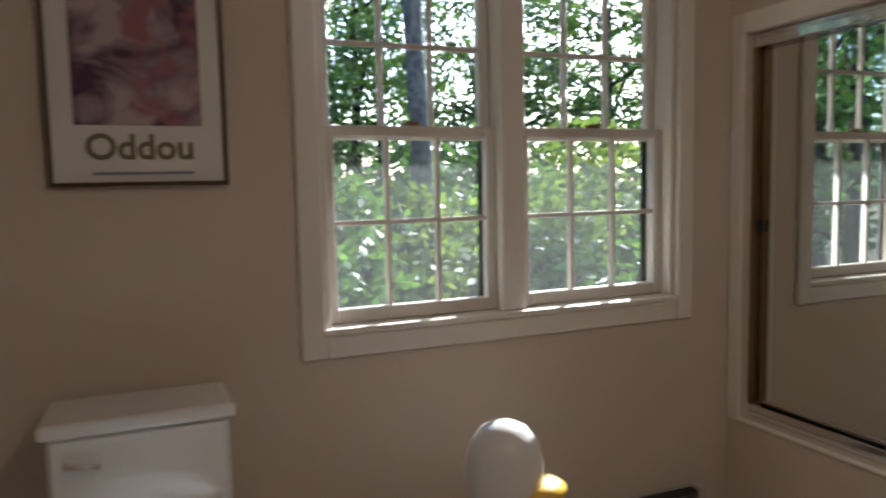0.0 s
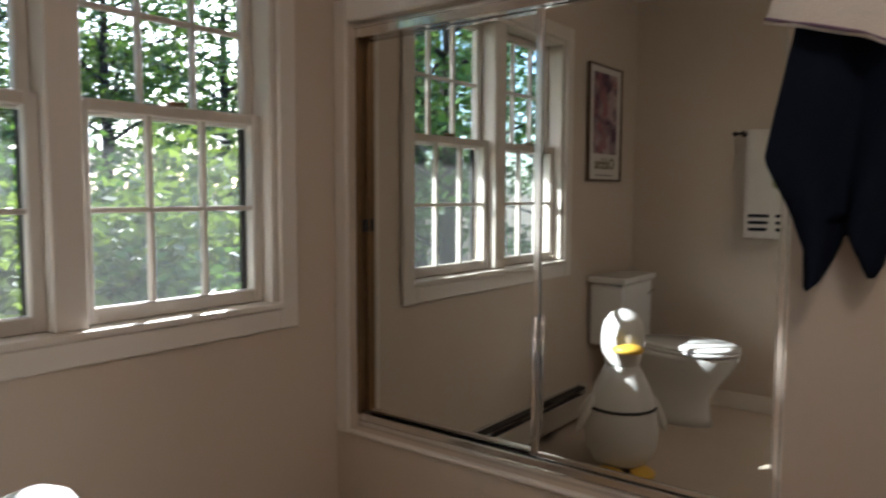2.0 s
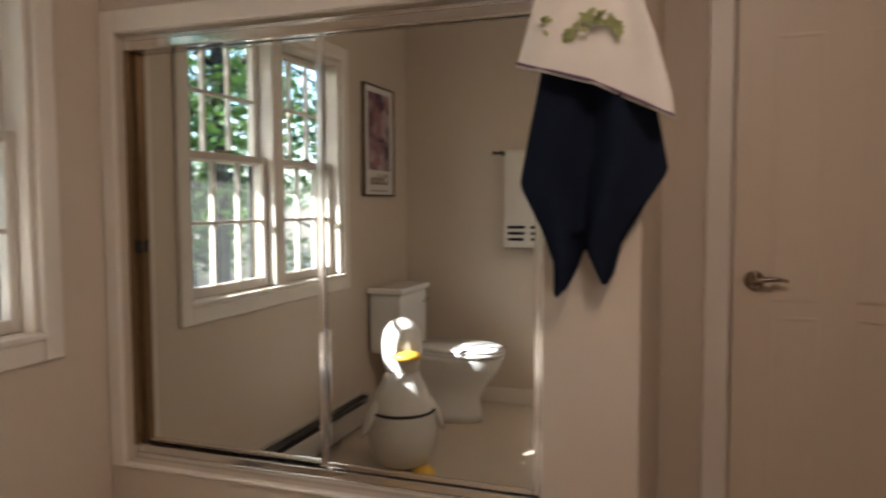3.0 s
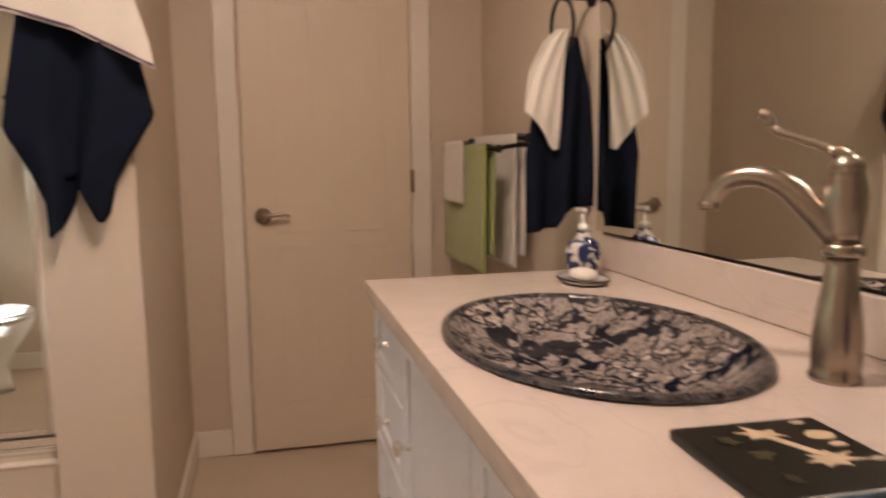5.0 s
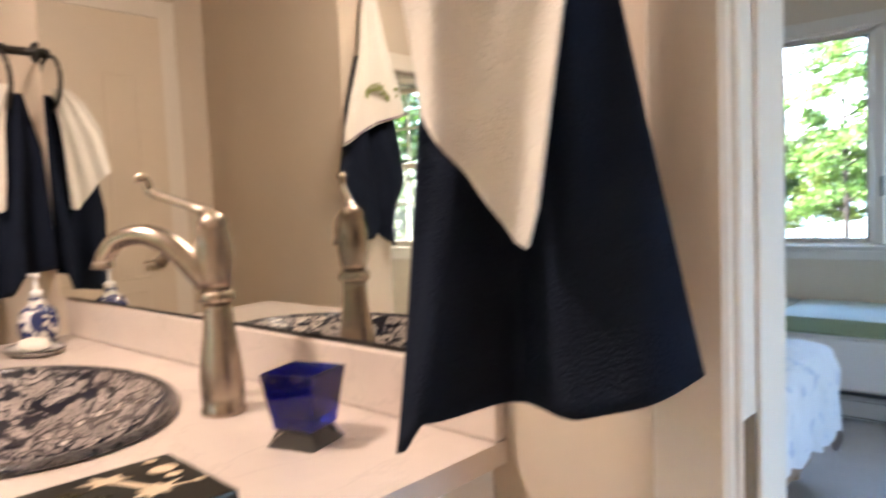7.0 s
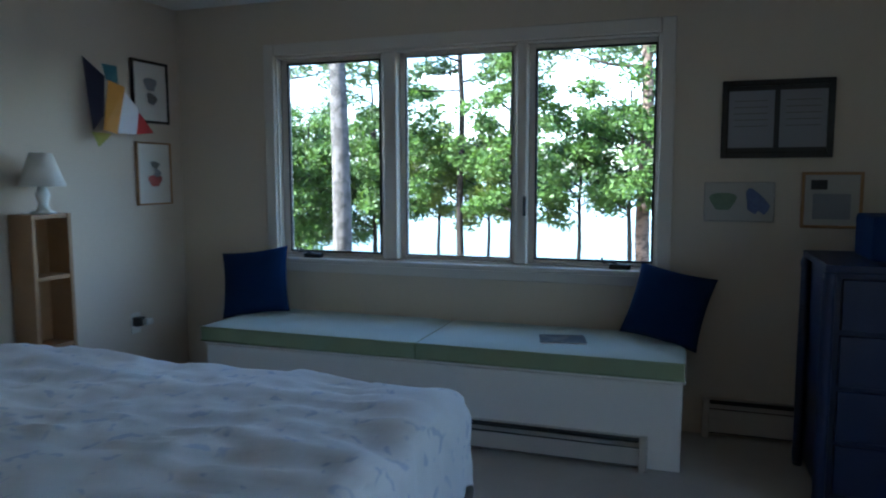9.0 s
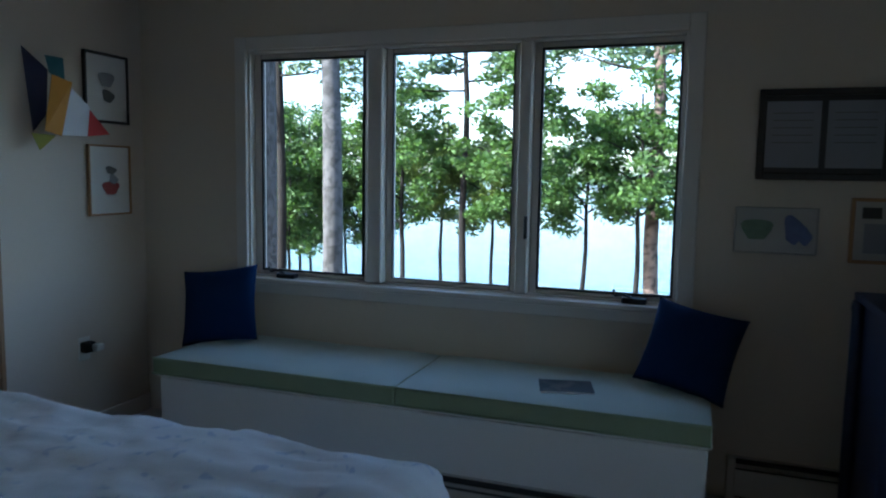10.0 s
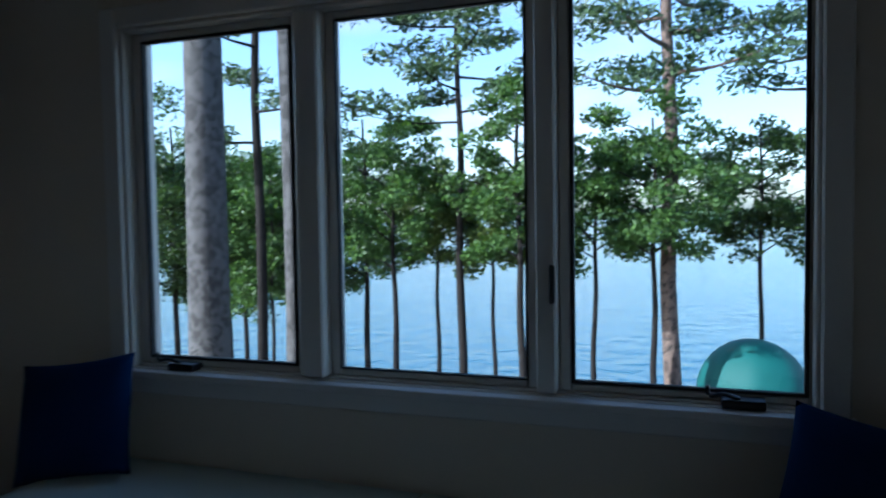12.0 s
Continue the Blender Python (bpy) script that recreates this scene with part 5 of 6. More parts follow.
# ---- bedroom pictures ----
S_WALL = lambda x, z: pose(x, YB + 0.002, z, 0, 0, 180)
E_WALL = lambda y, z: pose(XE - 0.002, y, z, 0, 0, -90)
picture("framed_documents", "black frame with two grey documents", 0.490, 0.370, S_WALL(-0.150, 1.583), frame_black, 0.028, frame_black,
        [(-0.215, -0.135, -0.012, 0.135, grey_paper, "rect"), (0.012, -0.135, 0.215, 0.135, grey_paper, "rect")] +
        [(-0.19 + 0.227 * k, 0.085 - 0.03 * j, -0.04 + 0.227 * k, 0.089 - 0.03 * j, ink, "rect") for k in range(2) for j in range(5)])
picture("drawing", "white sheet with green and blue watercolour patches", 0.320, 0.195, S_WALL(0.004, 1.186), aged_paper, 0.006, aged_paper,
        [(-0.13, -0.05, -0.015, 0.055, green_ink, "blob"), (0.03, -0.06, 0.10, 0.07, blue_ink, "blob"), (0.085, -0.055, 0.135, 0.02, blue_ink, "blob")])
picture("framed_picture", "small pine-framed picture with pale print", 0.260, 0.265, S_WALL(-0.400, 1.198), frame_wood, 0.014, aged_paper,
        [(-0.09, 0.05, -0.02, 0.095, frame_black, "rect"), (-0.08, -0.09, 0.08, 0.03, grey_paper, "rect")])
picture("framed_picture", "dark-framed print of a shell on white paper", 0.300, 0.362, E_WALL(-4.530, 1.816), frame_black, 0.014, paper,
        [(-0.05, 0.00, 0.05, 0.09, grey_paper, "blob"), (-0.035, -0.075, 0.045, -0.005, ink, "blob")])
picture("framed_picture", "pine-framed print of a red shell", 0.290, 0.372, E_WALL(-4.535, 1.335), frame_wood, 0.010, paper,
        [(-0.05, -0.085, 0.06, 0.0, red_ink, "blob"), (-0.03, 0.03, 0.04, 0.075, ink, "blob"), (-0.01, -0.02, 0.05, 0.03, grey_paper, "blob")])

kite = thing("kite", "colourful fabric kite hung on the wall", "kite")


def facet(name, pts, mat, label):
    """A stretched triangle or quad of kite cloth; points as (out from the wall, along -y, height)."""
    bm = bmesh.new()
    a = [bm.verts.new((XE - 0.008 - o, y - 0.06, z)) for o, y, z in pts]
    b = [bm.verts.new((XE - 0.011 - o, y - 0.06, z)) for o, y, z in pts]
    bm.faces.new(a)
    bm.faces.new(b[::-1])
    for k in range(len(pts)):
        j = (k + 1) % len(pts)
        bm.faces.new((a[k], b[k], b[j], a[j]))
    part(name, bm, mat, kite, label)


facet("panel", [(0.02, -3.955, 1.950), (0.09, -4.030, 1.850), (0.10, -4.005, 1.640), (0.05, -3.975, 1.560)], kite_navy, "navy panel")
facet("panel", [(0.10, -4.045, 1.830), (0.14, -4.120, 1.800), (0.13, -4.060, 1.545), (0.11, -3.985, 1.565)], kite_orange, "orange panel")
facet("panel", [(0.13, -4.125, 1.775), (0.10, -4.260, 1.700), (0.07, -4.270, 1.555), (0.12, -4.065, 1.550)], kite_white, "white panel")
facet("panel", [(0.08, -4.265, 1.700), (0.03, -4.455, 1.575), (0.06, -4.275, 1.555)], kite_red, "red tip")
facet("panel", [(0.05, -3.965, 1.555), (0.09, -4.065, 1.548), (0.07, -3.990, 1.475)], kite_green, "olive tail")
facet("panel", [(0.06, -4.045, 1.920), (0.09, -4.120, 1.915), (0.10, -4.115, 1.815), (0.08, -4.050, 1.835)], kite_teal, "teal tip")

outlet = thing("wall_outlet", "white wall outlet with a plug-in night light", "outlet")
part("cover_plate", box((XE - 0.007, -4.375, 0.400), (XE - 0.001, -4.300, 0.520), 0.002), paper, outlet)
part("plug", box((XE - 0.055, -4.365, 0.445), (XE - 0.0075, -4.305, 0.500), 0.008, 2), black_plastic, outlet, "dark plug-in adapter")
part("night_light", box((XE - 0.095, -4.385, 0.452), (XE - 0.056, -4.335, 0.490), 0.010, 2), white_china, outlet, "small white night light")
# ---- bed ----
bed = thing("bed", "bed with a rumpled white printed comforter", "bed")
BX0, BX1, BY0, BY1 = 0.945, 3.20, -3.47, -1.62
part("base", box((BX0 + 0.10, BY0 + 0.10, 0.06), (BX1, BY1 - 0.08, 0.30), 0.01), wood_oak, bed, "wooden bed base")
for px, py in ((BX0 + 0.16, BY0 + 0.16), (BX0 + 0.16, BY1 - 0.14), (BX1 - 0.08, BY0 + 0.16), (BX1 - 0.08, BY1 - 0.14)):
    part("leg", lathe([(0.028, 0), (0.032, 0.03), (0.03, 0.0595)], 12, Matrix.Translation((px, py, 0))), wood_oak, bed)
part("mattress", box((BX0 + 0.07, BY0 + 0.07, 0.301), (BX1, BY1 - 0.05, 0.468), 0.05, 3), paper, bed)
bm = bmesh.new()
NX, NY = 110, 90
grid = []
for j in range(NY + 1):
    row = []
    for i in range(NX + 1):
        u, v = i / NX, j / NY
        # unrolled cloth falls over the foot and both sides
        a, b = -0.30 + u * (BX1 - BX0 - 0.02 + 0.30), -0.32 + v * (BY1 - BY0 + 0.64)
        w, r = BY1 - BY0, 0.11
        fx = max(0.0, r - a)
        fy = max(0.0, r - b, b - (w - r))
        over = math.hypot(fx, fy)
        x, y, z = a, b, 0.0
        if over > 0:
            ang = min(over / r, math.pi / 2)
            flat, fall = r * math.sin(ang), r * (1 - math.cos(ang)) + max(0.0, over - r * math.pi / 2)
            ux, uy = fx / over, fy / over * (1 if b < r else -1)
            x = (a + fx) - ux * flat - ux * 0.05 * min(1, fall)
            y = (b + fy * (1 if b < r else -1)) - uy * flat - uy * 0.05 * min(1, fall)
            z = -fall
        q = Vector((x * 3.2, y * 3.2, z * 2))
        rum = 0.020 * noise.noise(q) + 0.014 * noise.noise(q * 2.3 + Vector((4, 1, 0))) + 0.008 * noise.noise(Vector((x * 2.5, y * 14 + 2 * x, z * 3)))
        rum += 0.012 * (1 - abs(noise.noise(Vector((x * 2.0 + 0.5 * y, y * 5.5 - x, z * 2 + 3)))) * 2.2)
        rum += 0.006 * noise.noise(q * 5.5) + 0.007 * (1 - abs(noise.noise(Vector((x * 3.0 - y, y * 11.0 + x * 2, z * 3 + 7)))) * 3)
        row.append(bm.verts.new((BX0 + x + (rum if over > r else 0), BY0 + y + (rum * 0.6 if over > r else 0), max(0.10, 0.552 + z + rum))))
    grid.append(row)
for j in range(NY):
    for i in range(NX):
        bm.faces.new((grid[j][i], grid[j][i + 1], grid[j + 1][i + 1], grid[j + 1][i]))
part("comforter", bm, comforter_mat, bed, "rumpled white comforter with small blue print", True)
pillow(0.55, 0.17, pose(3.02, -2.05, 0.69, -68, 0, 90), "white bed pillow on the comforter", comforter_mat)

# ---- bookcase with lamp beside the bed ----
case = thing("nightstand", "narrow oak nightstand against the bedroom wall", "nightstand")
part("side_panel", box((3.13, -3.760, 0.0), (3.278, -3.738, 1.14), 0.003), wood_oak, case)
part("side_panel", box((3.13, -3.552, 0.0), (3.278, -3.530, 1.14), 0.003), wood_oak, case)
for z in (0.08, 0.48, 0.82, 1.118):
    part("shelf", box((3.135, -3.737, z), (3.276, -3.553, z + 0.02), 0.002), wood_oak, case)
part("back_panel", box((3.268, -3.737, 0.10), (3.278, -3.553, 1.117)), wood_oak, case)
lamp = thing("table_lamp", "white shaded table lamp, switched off", "lamp", (3.178, -3.645, 1.141))
part("base", lathe([(0.055, 0), (0.058, 0.008), (0.030, 0.016), (0.022, 0.05), (0.034, 0.09), (0.020, 0.13), (0.008, 0.15), (0.008, 0.17)], 20), white_china, lamp, "white china base", True)
bm = bmesh.new()
ra = [bm.verts.new((0.105 * math.cos(2 * math.pi * k / 28), 0.105 * math.sin(2 * math.pi * k / 28), 0.13)) for k in range(28)]
rb = [bm.verts.new((0.05 * math.cos(2 * math.pi * k / 28), 0.05 * math.sin(2 * math.pi * k / 28), 0.29)) for k in range(28)]
rc = [bm.verts.new((0.046 * math.cos(2 * math.pi * k / 28), 0.046 * math.sin(2 * math.pi * k / 28), 0.29)) for k in range(28)]
rd = [bm.verts.new((0.101 * math.cos(2 * math.pi * k / 28), 0.101 * math.sin(2 * math.pi * k / 28), 0.13)) for k in range(28)]
for p, q in ((ra, rb), (rb, rc), (rc, rd), (rd, ra)):
    for k in range(28):
        bm.faces.new((p[k], p[(k + 1) % 28], q[(k + 1) % 28], q[k]))
part("shade", bm, paper, lamp, "white fabric shade", True)

# ---- blue dresser and what stands on it ----
dr = thing("dresser", "dark blue painted dresser with round posts", "dresser")
part("carcass", box((-1.16, -4.50, 0.05), (-0.285, -3.985, 0.955), 0.004), blue_paint, dr)
part("top", box((-1.19, -4.53, 0.956), (-0.255, -3.955, 0.985), 0.006, 2), blue_paint, dr)
for px, py in ((-0.270, -3.970), (-0.270, -4.515), (-1.175, -3.970), (-1.175, -4.515)):
    part("post", lathe([(0.020, 0), (0.026, 0.05), (0.022, 0.10), (0.024, 0.50), (0.022, 0.90), (0.026, 0.93), (0.020, 0.955)], 14, Matrix.Translation((px, py, 0))), blue_paint, dr, smooth=True)
for k in range(4):
    d = part("drawer", box((-1.13, -3.984, 0.10 + 0.212 * k), (-0.315, -3.966, 0.295 + 0.212 * k), 0.004), blue_paint, dr)
    for kx in (-0.95, -0.50):
        part("knob", lathe([(0.008, 0), (0.008, 0.012), (0.017, 0.020), (0.012, 0.030), (0.002, 0.032)], 12, Matrix.Translation((kx, -3.966, 0.20 + 0.212 * k)) @ Matrix.Rotation(radians(-90), 4, "X")), blue_paint, d, smooth=True)
bag = thing("storage_box", "dark blue cloth storage box on the dresser", "box", (-0.70, -4.25, 0.985))
part("box", box((-0.27, -0.16, 0.0), (0.27, 0.16, 0.175), 0.02, 3), navy_cloth, bag)
part("label_card", box((-0.05, 0.1605, 0.05), (0.06, 0.1625, 0.12)), grey_paper, bag, "grey label card")
toy = thing("toy", "small red and yellow toy on the storage box", "toy", (-0.60, -4.26, 1.1605))
part("body", lathe([(0.03, 0), (0.042, 0.02), (0.038, 0.06), (0.02, 0.085), (0.004, 0.09)], 16), kite_red, toy, smooth=True)
part("top", lathe([(0.004, 0.088), (0.026, 0.10), (0.030, 0.125), (0.018, 0.15), (0.003, 0.155)], 16), kite_orange, toy, "yellow top", True)

# ---- ceiling fan ----
fan = thing("ceiling_fan", "ceiling fan with light wood blades, at rest", "ceiling fan", (1.80, -3.45, 0))
part("canopy", lathe([(0.02, 2.265), (0.05, 2.29), (0.065, 2.33), (0.065, 2.3445)], 24), ceiling_paint, fan, smooth=True)
part("motor", lathe([(0.03, 2.10), (0.085, 2.115), (0.10, 2.15), (0.095, 2.19), (0.05, 2.215), (0.015, 2.225), (0.015, 2.266)], 28), ceiling_paint, fan, smooth=True)
for k in range(5):
    ang = radians(200 + 72 * k)
    m = Matrix.Rotation(ang, 4, "Z") @ Matrix.Translation((0, 0, 2.135)) @ Matrix.Rotation(radians(10), 4, "X")
    bl = part("blade", slab([(0.16, -0.045), (0.55, -0.065), (0.64, -0.055), (0.66, 0.0), (0.64, 0.055), (0.55, 0.065), (0.16, 0.045)], 0.008, m), fan_wood, fan, "light wood blade")
    part("blade_iron", slab([(0.085, -0.018), (0.20, -0.030), (0.20, 0.030), (0.085, 0.018)], 0.006, Matrix.Rotation(ang, 4, "Z") @ Matrix.Translation((0, 0, 2.126)) @ Matrix.Rotation(radians(10), 4, "X")), bronze, bl)


# ---- outdoors ----
def ground_z(x, y):
    if y > 0:
        return -0.55 + 0.03 * min(y, 30)
    if y > -5.5:
        return -0.55 - 0.16 * -y
    d = -y - 5.5
    return max(-9.0, -1.43 - 0.205 * d - 0.02 * math.sin(x * 0.7) - (0.15 * (d - 19) if d > 19 else 0))


axis_x = [-600, -300, -150, -80, -50, -35] + list(np.arange(-26, 42, 2.0)) + [50, 70, 100, 160, 300, 600]
axis_y = [-900, -400, -200, -100, -60, -45, -36] + list(np.arange(-31, 36, 1.5)) + [45, 60, 90, 150, 300, 600]
bm = bmesh.new()
gv = [[bm.verts.new((x, y, ground_z(x, y) + (0.08 * noise.noise(Vector((x * 0.35, y * 0.35, 0))) if abs(x) < 60 and abs(y) < 60 else 0))) for x in axis_x] for y in axis_y]
for j in range(len(axis_y) - 1):
    for i in range(len(axis_x) - 1):
        bm.faces.new((gv[j][i], gv[j][i + 1], gv[j + 1][i + 1], gv[j + 1][i]))
structure("ground", bm, soil, "wooded slope of leaf litter running to a lake", "ground")
structure("water", box((-900, -1500, -5.30), (900, -22.0, -5.25)), water_mat, "calm blue lake seen through the trees", "water")
bm = bmesh.new()
pv = None
for k in range(121):
    x = -900 + 15 * k
    h = 9 + 5 * noise.noise(Vector((x * 0.012, 0, 0))) + 2.5 * noise.noise(Vector((x * 0.09, 3, 0)))
    cur = [bm.verts.new((x, -880, -5.4)), bm.verts.new((x, -884, -5 + h)), bm.verts.new((x, -930, -5 + h * 1.2)), bm.verts.new((x, -960, -5.4))]
    if pv:
        for q in range(3):
            bm.faces.new((pv[q], cur[q], cur[q + 1], pv[q + 1]))
    pv = cur
structure("backdrop", bm, far_wood, "far wooded shore across the lake", "far shore")


def leaf_cloud(rng, centres, spread, count, size, flat=1.0, long=1.5):
    """Many single leaves, scattered round the given clump centres; verts and faces."""
    c = np.array(centres)[rng.integers(0, len(centres), count)]
    d = rng.normal(size=(count, 3))
    d /= np.linalg.norm(d, axis=1)[:, None]
    p = c + d * (rng.random((count, 1)) ** 0.5) * np.array([spread, spread, spread * flat])
    u = rng.normal(size=(count, 3))
    u[:, 2] *= 0.6
    u /= np.linalg.norm(u, axis=1)[:, None]
    w = np.cross(u, rng.normal(size=(count, 3)))
    w /= np.linalg.norm(w, axis=1)[:, None] + 1e-9
    s = (size * (0.6 + 0.8 * rng.random(count)))[:, None]
    v = np.stack([p - u * s * long, p + w * s * 0.8, p + u * s * long, p - w * s * 0.8], axis=1).reshape(-1, 3)
    return v


def leaf_mesh(name, v, mat, parent, label=""):
    n = len(v) // 4
    me = bpy.data.meshes.new(name)
    me.from_pydata(v.tolist(), [], np.arange(4 * n).reshape(-1, 4).tolist())
    me.materials.append(mat)
    ob = new(name, me)
    ob.parent = parent
    return tagged(ob, label)


def tree(kind, x, y, r, height, crown_lo, crown_hi, crown_r, seed, leaves=2600, leaf=0.052, mats=(leaf_green, bark), lean=(0, 0), label="", limbs=9, z0=None):
    """kind 'leafy': limbs and a crown of clumps; 'pine': whorls of level boughs with tufts; heights above its own foot."""
    rng = np.random.default_rng(seed)
    foot = ground_z(x, y) - 0.15 if z0 is None else z0
    ob = thing("pine_tree" if kind == "pine" else "tree", label or ("tall pine with bare trunk and tufted boughs" if kind == "pine" else "leafy tree with a slender dark trunk"), "tree", (x, y, foot))
    n = 14
    spine = [Vector((lean[0] * (k / n) ** 1.3 * height + 0.02 * height * 0.15 * math.sin(k * 1.3 + seed), lean[1] * k / n * height + 0.015 * height * 0.15 * math.cos(k * 1.7 + seed), height * k / n)) for k in range(n + 1)]
    part("trunk", tube(spine, [r * (1.25 if k == 0 else 1.0 - 0.72 * (k / n) ** 1.2) for k in range(n + 1)], 12), mats[1], ob, smooth=True)

    def on_spine(h):
        f = max(0.0, min(0.999, h / height)) * n
        k = int(f)
        return spine[k].lerp(spine[k + 1], f - k)

    centres = []
    bmb = bmesh.new()
    for k in range(limbs):
        f = (k + rng.random() * 0.7) / limbs
        h = crown_lo + (crown_hi - crown_lo) * (0.05 + 0.9 * f)
        a = k * 2.4 + rng.random() * 0.9
        if kind == "pine":
            reach = crown_r * (1.0 - 0.45 * f) * (0.55 + 0.55 * rng.random())
            rise = 0.10 * reach
        else:
            reach = crown_r * (0.35 + 0.65 * math.sin(math.pi * (0.12 + 0.8 * f))) * (0.7 + 0.4 * rng.random())
            rise = 0.35 * reach
        b0 = on_spine(min(h - rise * 0.6, height * 0.97))
        tip = on_spine(min(h, height)) + Vector((math.cos(a) * reach, math.sin(a) * reach, rise * (0.4 if kind == "pine" else 0.5)))
        mid = b0.lerp(tip, 0.5) + Vector((0, 0, (-0.05 if kind == "pine" else 0.10) * reach))
        pts = curve_points([b0, mid, tip], 4)
        add_tube(bmb, pts, [max(0.006, r * 0.30 * (1 - 0.85 * q / (len(pts) - 1))) for q in range(len(pts))], 6)
        for q in range(3 if kind == "pine" else 5):
            s = 0.45 + 0.55 * (q + rng.random()) / (3 if kind == "pine" else 5)
            c = b0.lerp(tip, s)
            centres.append((c.x + rng.normal() * crown_r * 0.13, c.y + rng.normal() * crown_r * 0.13, c.z + rng.normal() * crown_r * (0.05 if kind == "pine" else 0.16) + (0.05 if kind == "pine" else 0)))
    part("limbs", bmb, mats[1], ob, smooth=True)
    spread = crown_r * (0.24 if kind == "pine" else 0.27)
    leaf_mesh("crown", leaf_cloud(rng, centres, spread, leaves, leaf, 0.42 if kind == "pine" else 0.55, 2.2 if kind == "pine" else 1.35), mats[0], ob, "tufts of dark needles" if kind == "pine" else "broken crown of green leaves")
    return ob


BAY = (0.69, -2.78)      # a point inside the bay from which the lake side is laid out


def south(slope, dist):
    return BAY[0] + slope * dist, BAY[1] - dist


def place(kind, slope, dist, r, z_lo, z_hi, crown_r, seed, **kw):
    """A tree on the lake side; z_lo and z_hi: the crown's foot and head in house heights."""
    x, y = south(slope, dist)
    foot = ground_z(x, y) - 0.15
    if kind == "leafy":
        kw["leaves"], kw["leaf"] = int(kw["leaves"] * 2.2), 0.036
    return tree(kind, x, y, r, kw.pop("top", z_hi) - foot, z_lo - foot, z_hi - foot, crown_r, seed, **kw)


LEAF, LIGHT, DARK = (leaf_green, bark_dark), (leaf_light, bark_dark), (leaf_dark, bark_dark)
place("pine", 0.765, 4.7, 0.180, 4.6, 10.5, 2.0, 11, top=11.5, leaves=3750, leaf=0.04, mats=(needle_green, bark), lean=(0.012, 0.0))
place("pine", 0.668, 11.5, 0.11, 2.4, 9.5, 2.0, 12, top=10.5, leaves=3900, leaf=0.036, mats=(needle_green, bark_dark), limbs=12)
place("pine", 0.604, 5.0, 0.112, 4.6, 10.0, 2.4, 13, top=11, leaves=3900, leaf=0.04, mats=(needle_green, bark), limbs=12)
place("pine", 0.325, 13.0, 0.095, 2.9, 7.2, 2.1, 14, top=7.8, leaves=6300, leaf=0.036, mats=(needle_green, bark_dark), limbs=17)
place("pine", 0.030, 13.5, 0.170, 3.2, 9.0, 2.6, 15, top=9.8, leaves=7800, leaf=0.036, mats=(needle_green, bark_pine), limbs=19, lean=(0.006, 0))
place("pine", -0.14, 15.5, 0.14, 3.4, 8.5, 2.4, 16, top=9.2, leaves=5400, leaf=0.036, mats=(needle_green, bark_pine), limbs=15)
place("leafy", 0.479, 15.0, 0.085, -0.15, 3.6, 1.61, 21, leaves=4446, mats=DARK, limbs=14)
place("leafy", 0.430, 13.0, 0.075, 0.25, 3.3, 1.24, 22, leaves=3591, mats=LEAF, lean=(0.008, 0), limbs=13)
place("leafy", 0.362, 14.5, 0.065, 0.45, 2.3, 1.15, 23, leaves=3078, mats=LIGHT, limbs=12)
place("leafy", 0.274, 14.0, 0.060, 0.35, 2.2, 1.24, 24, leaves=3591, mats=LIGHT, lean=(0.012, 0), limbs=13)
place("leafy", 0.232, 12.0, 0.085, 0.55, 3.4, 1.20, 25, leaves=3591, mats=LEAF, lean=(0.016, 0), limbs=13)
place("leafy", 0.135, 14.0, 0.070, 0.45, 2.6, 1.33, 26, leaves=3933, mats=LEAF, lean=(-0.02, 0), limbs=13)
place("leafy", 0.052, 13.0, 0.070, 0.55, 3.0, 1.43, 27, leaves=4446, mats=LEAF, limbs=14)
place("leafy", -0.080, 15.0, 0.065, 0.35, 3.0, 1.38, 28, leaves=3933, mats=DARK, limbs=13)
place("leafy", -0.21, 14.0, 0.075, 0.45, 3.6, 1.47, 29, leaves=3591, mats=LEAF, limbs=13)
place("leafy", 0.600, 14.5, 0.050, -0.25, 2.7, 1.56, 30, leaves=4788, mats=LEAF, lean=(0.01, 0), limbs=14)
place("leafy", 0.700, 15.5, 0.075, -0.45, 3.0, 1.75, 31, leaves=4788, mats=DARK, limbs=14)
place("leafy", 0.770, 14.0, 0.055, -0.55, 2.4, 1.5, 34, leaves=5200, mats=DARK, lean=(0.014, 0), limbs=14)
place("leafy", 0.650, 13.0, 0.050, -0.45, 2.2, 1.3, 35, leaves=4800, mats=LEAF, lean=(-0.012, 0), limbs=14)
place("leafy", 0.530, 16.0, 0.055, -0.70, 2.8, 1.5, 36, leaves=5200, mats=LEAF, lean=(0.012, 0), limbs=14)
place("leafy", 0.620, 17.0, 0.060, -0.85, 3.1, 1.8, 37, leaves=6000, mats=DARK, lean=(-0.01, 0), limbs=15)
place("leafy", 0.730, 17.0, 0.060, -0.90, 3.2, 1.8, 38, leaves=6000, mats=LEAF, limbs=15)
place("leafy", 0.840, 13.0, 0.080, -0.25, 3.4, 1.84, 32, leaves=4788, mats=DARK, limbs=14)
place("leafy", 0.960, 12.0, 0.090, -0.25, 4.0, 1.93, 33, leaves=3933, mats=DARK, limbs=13)

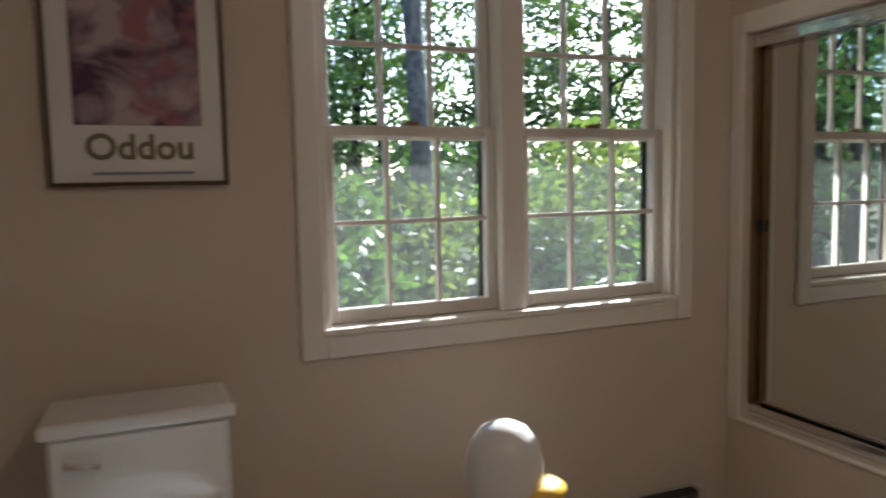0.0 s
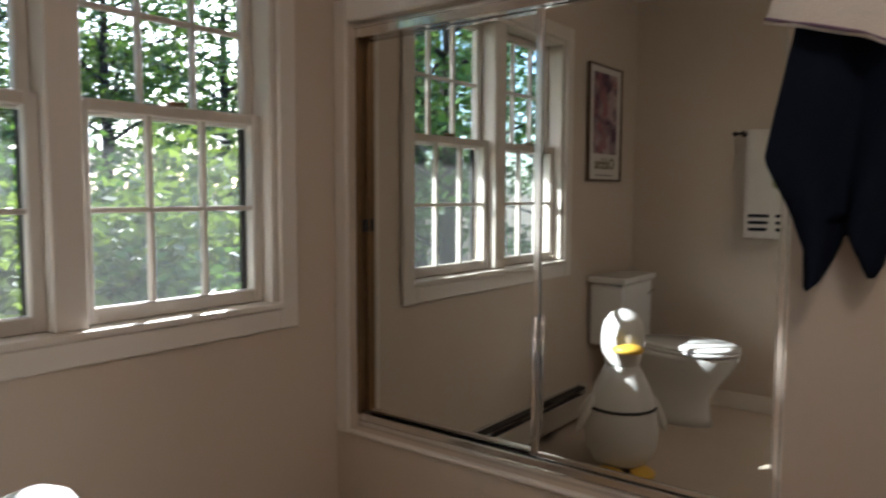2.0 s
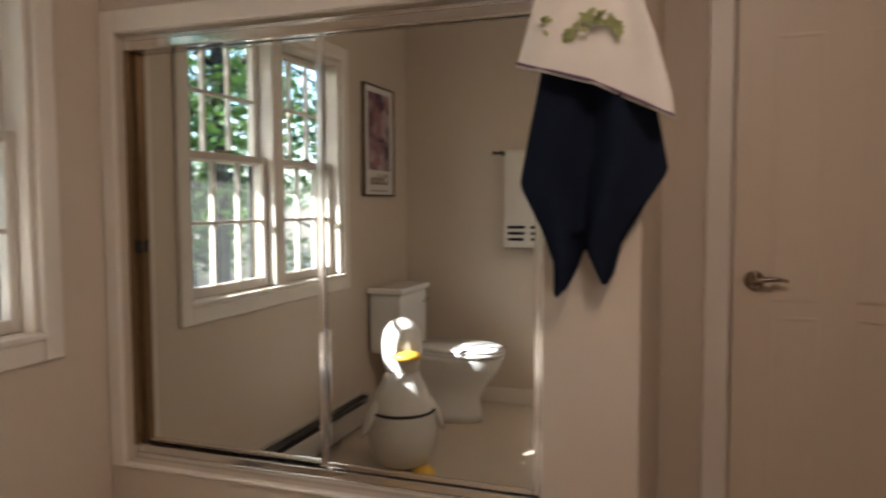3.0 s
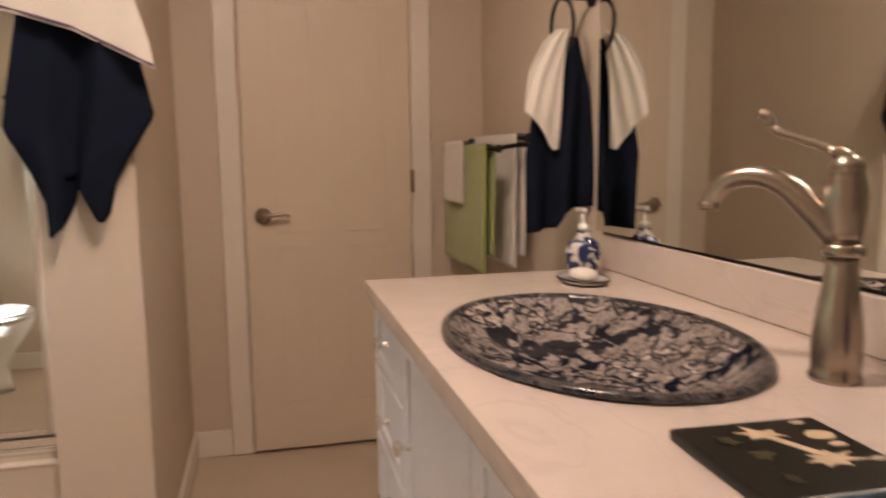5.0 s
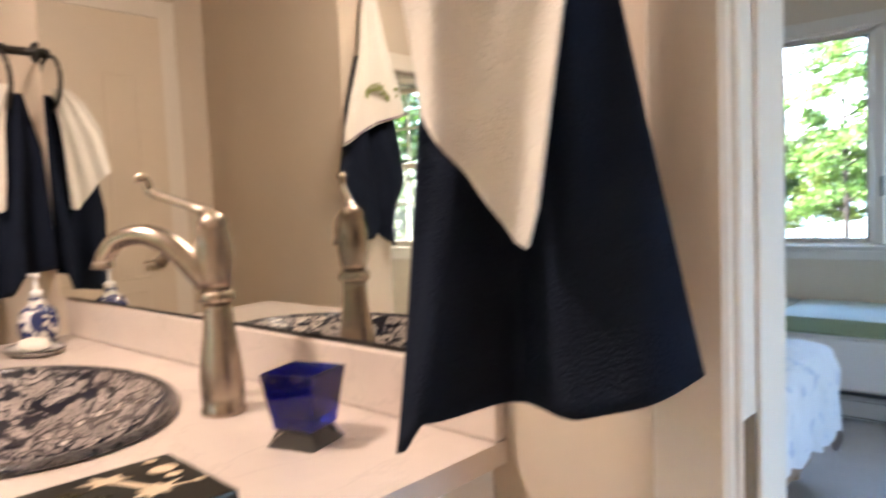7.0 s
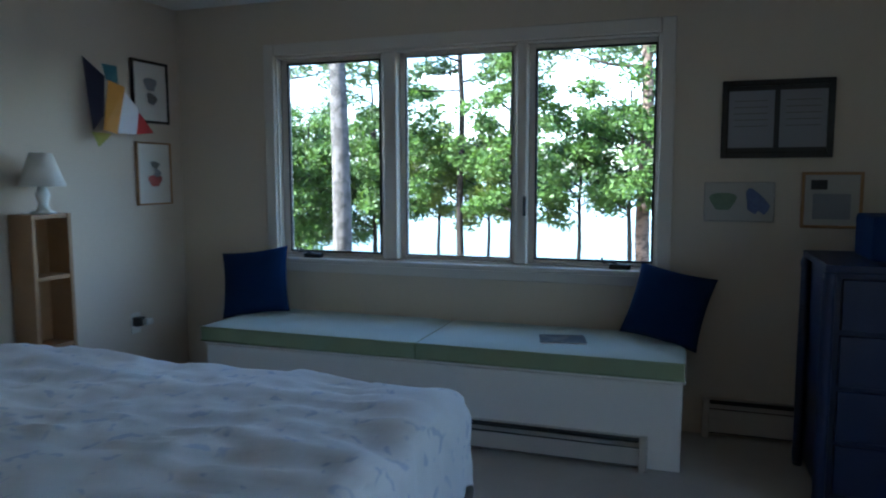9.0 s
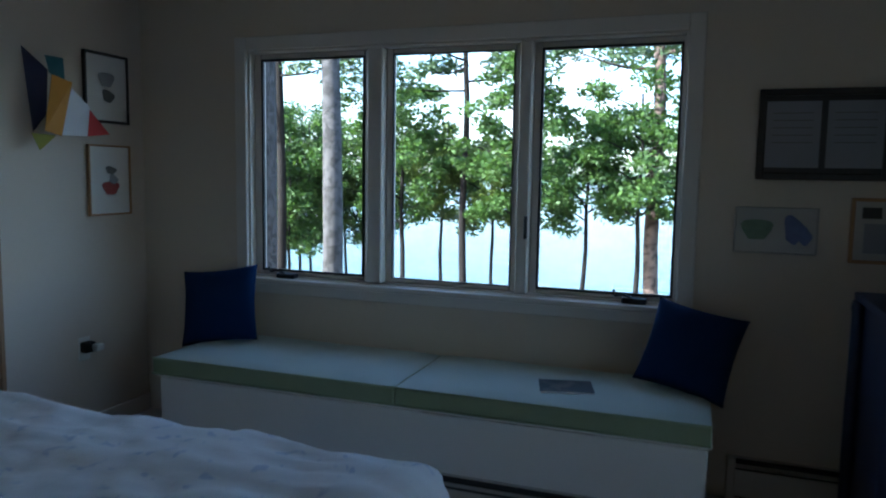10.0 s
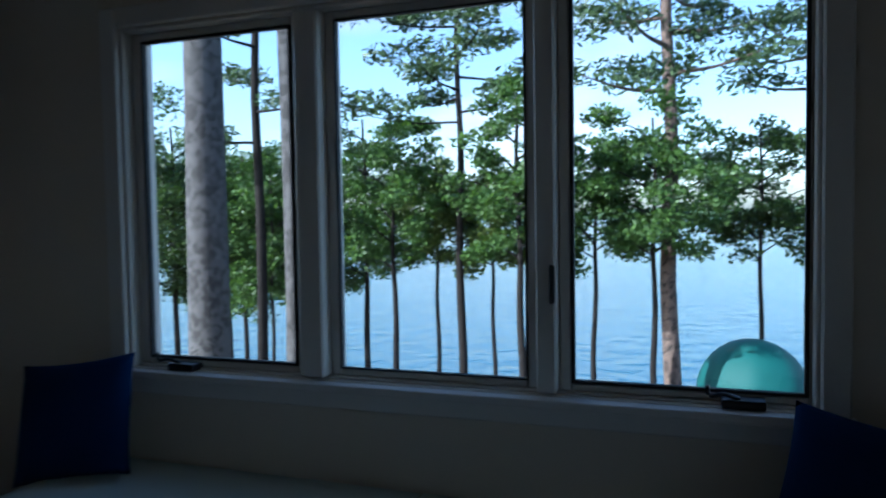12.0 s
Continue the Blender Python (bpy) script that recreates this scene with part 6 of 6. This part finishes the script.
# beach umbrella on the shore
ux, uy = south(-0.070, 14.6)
uz = ground_z(ux, uy)
um = thing("umbrella", "open teal umbrella standing near the shore", "umbrella", (ux, uy, uz))
top_z = -1.06 - uz
part("pole", tube([(0, 0, -0.1), (0, 0, top_z - 0.02)], 0.022, 10), chrome, um, smooth=True)
bm = bmesh.new()
rings = []
for j in range(9):
    a = math.pi / 2 * (0.04 + 0.96 * j / 8)
    rings.append([bm.verts.new((1.0 * math.sin(a) * math.cos(2 * math.pi * k / 48) * (1 - 0.035 * (j / 8) * abs(math.sin(4 * 2 * math.pi * k / 48))), 1.0 * math.sin(a) * math.sin(2 * math.pi * k / 48) * (1 - 0.035 * (j / 8) * abs(math.sin(4 * 2 * math.pi * k / 48))), top_z - 1.0 + 1.0 * math.cos(a))) for k in range(48)])
for a, b in zip(rings, rings[1:]):
    for k in range(48):
        bm.faces.new((a[k], a[(k + 1) % 48], b[(k + 1) % 48], b[k]))
bm.faces.new(rings[0][::-1])
part("canopy", bm, teal_canvas, um, "teal canvas canopy", True)

# woods behind the bathroom window
NORTH = [(-3.6, 6.0, 0.13, 7.0, 0.6, 7.0, 2.4, 55, LEAF), (-6.0, 8.5, 0.14, 8.0, 0.6, 8.0, 2.8, 56, LIGHT), (-9.0, 7.0, 0.15, 8.0, 0.6, 8.0, 3.0, 57, LEAF), (-5.0, 13.0, 0.16, 9.0, 0.6, 9.0, 3.2, 58, DARK), (-11.0, 12.0, 0.16, 9.0, 0.6, 9.0, 3.3, 59, LEAF),
         (2.90, 6.2, 0.115, 8.0, 4.2, 8.0, 2.0, 41, LEAF), (4.3, 13.0, 0.12, 6.2, 0.9, 6.2, 2.3, 42, LEAF), (1.2, 9.5, 0.10, 5.5, 1.6, 5.5, 1.9, 43, LEAF), (6.9, 12.0, 0.13, 5.8, 1.0, 5.8, 2.3, 44, DARK),
         (2.4, 12.5, 0.14, 6.2, 0.7, 6.2, 2.5, 45, LEAF), (9.6, 12.5, 0.14, 6.0, 0.8, 6.0, 2.5, 46, DARK), (5.6, 15.5, 0.15, 7.0, 0.7, 7.0, 2.8, 47, DARK), (0.0, 13.5, 0.15, 7.0, 0.8, 7.0, 2.6, 48, DARK),
         (12.0, 11.5, 0.14, 6.0, 0.7, 6.0, 2.6, 49, LEAF), (-2.2, 8.5, 0.14, 7.5, 0.7, 7.5, 2.6, 50, DARK), (14.5, 15.0, 0.16, 8.0, 0.8, 8.0, 3.2, 51, LIGHT), (9.5, 18.5, 0.17, 9.0, 0.7, 9.0, 3.4, 52, DARK), (3.5, 18.5, 0.16, 9.0, 0.7, 9.0, 3.3, 53, DARK), (18.0, 13.0, 0.15, 7.5, 0.8, 7.5, 3.0, 54, DARK)]
for x, y, r, h, lo, hi, cr, sd, mm in NORTH:
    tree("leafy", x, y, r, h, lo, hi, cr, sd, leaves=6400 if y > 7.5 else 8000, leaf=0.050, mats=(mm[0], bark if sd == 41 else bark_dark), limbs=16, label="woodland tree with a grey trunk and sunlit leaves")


def shrub(x, y, r, h, seed, mat):
    rng = np.random.default_rng(seed)
    z = ground_z(x, y)
    ob = thing("shrub", "low leafy shrub in the woods", "shrub", (x, y, z), "woodland shrubs")
    bmb, cs = bmesh.new(), []
    for k in range(7):
        a = k * 0.9 + rng.random()
        tip = Vector((math.cos(a) * r * 0.7, math.sin(a) * r * 0.7, h * (0.6 + 0.4 * rng.random())))
        add_tube(bmb, [(0, 0, -0.08), tip * 0.5 + Vector((0, 0, 0.1)), tip], [0.02, 0.012, 0.005], 5)
        cs += [tuple(tip), tuple(tip * 0.65)]
    part("stems", bmb, bark_dark, ob)
    leaf_mesh("leaves", leaf_cloud(rng, cs, r * 0.55, 3400, 0.036, 0.9), mat, ob)


for k, (x, y, r, h) in enumerate([(1.3, 4.6, 0.8, 1.6), (2.9, 4.9, 0.8, 1.5), (4.4, 5.4, 0.9, 1.8), (6.0, 5.6, 0.9, 1.6), (0.1, 5.2, 0.9, 1.6), (7.8, 6.2, 1.0, 1.9), (3.6, 6.8, 0.9, 1.9), (5.4, 7.3, 1.0, 2.0), (2.1, 5.6, 0.8, 1.4), (3.6, 4.4, 0.7, 1.2), (1.9, 7.2, 0.9, 1.7), (5.2, 4.8, 0.8, 1.3)]):
    shrub(x, y, r, h, 70 + k, leaf_light if k % 3 else leaf_green)
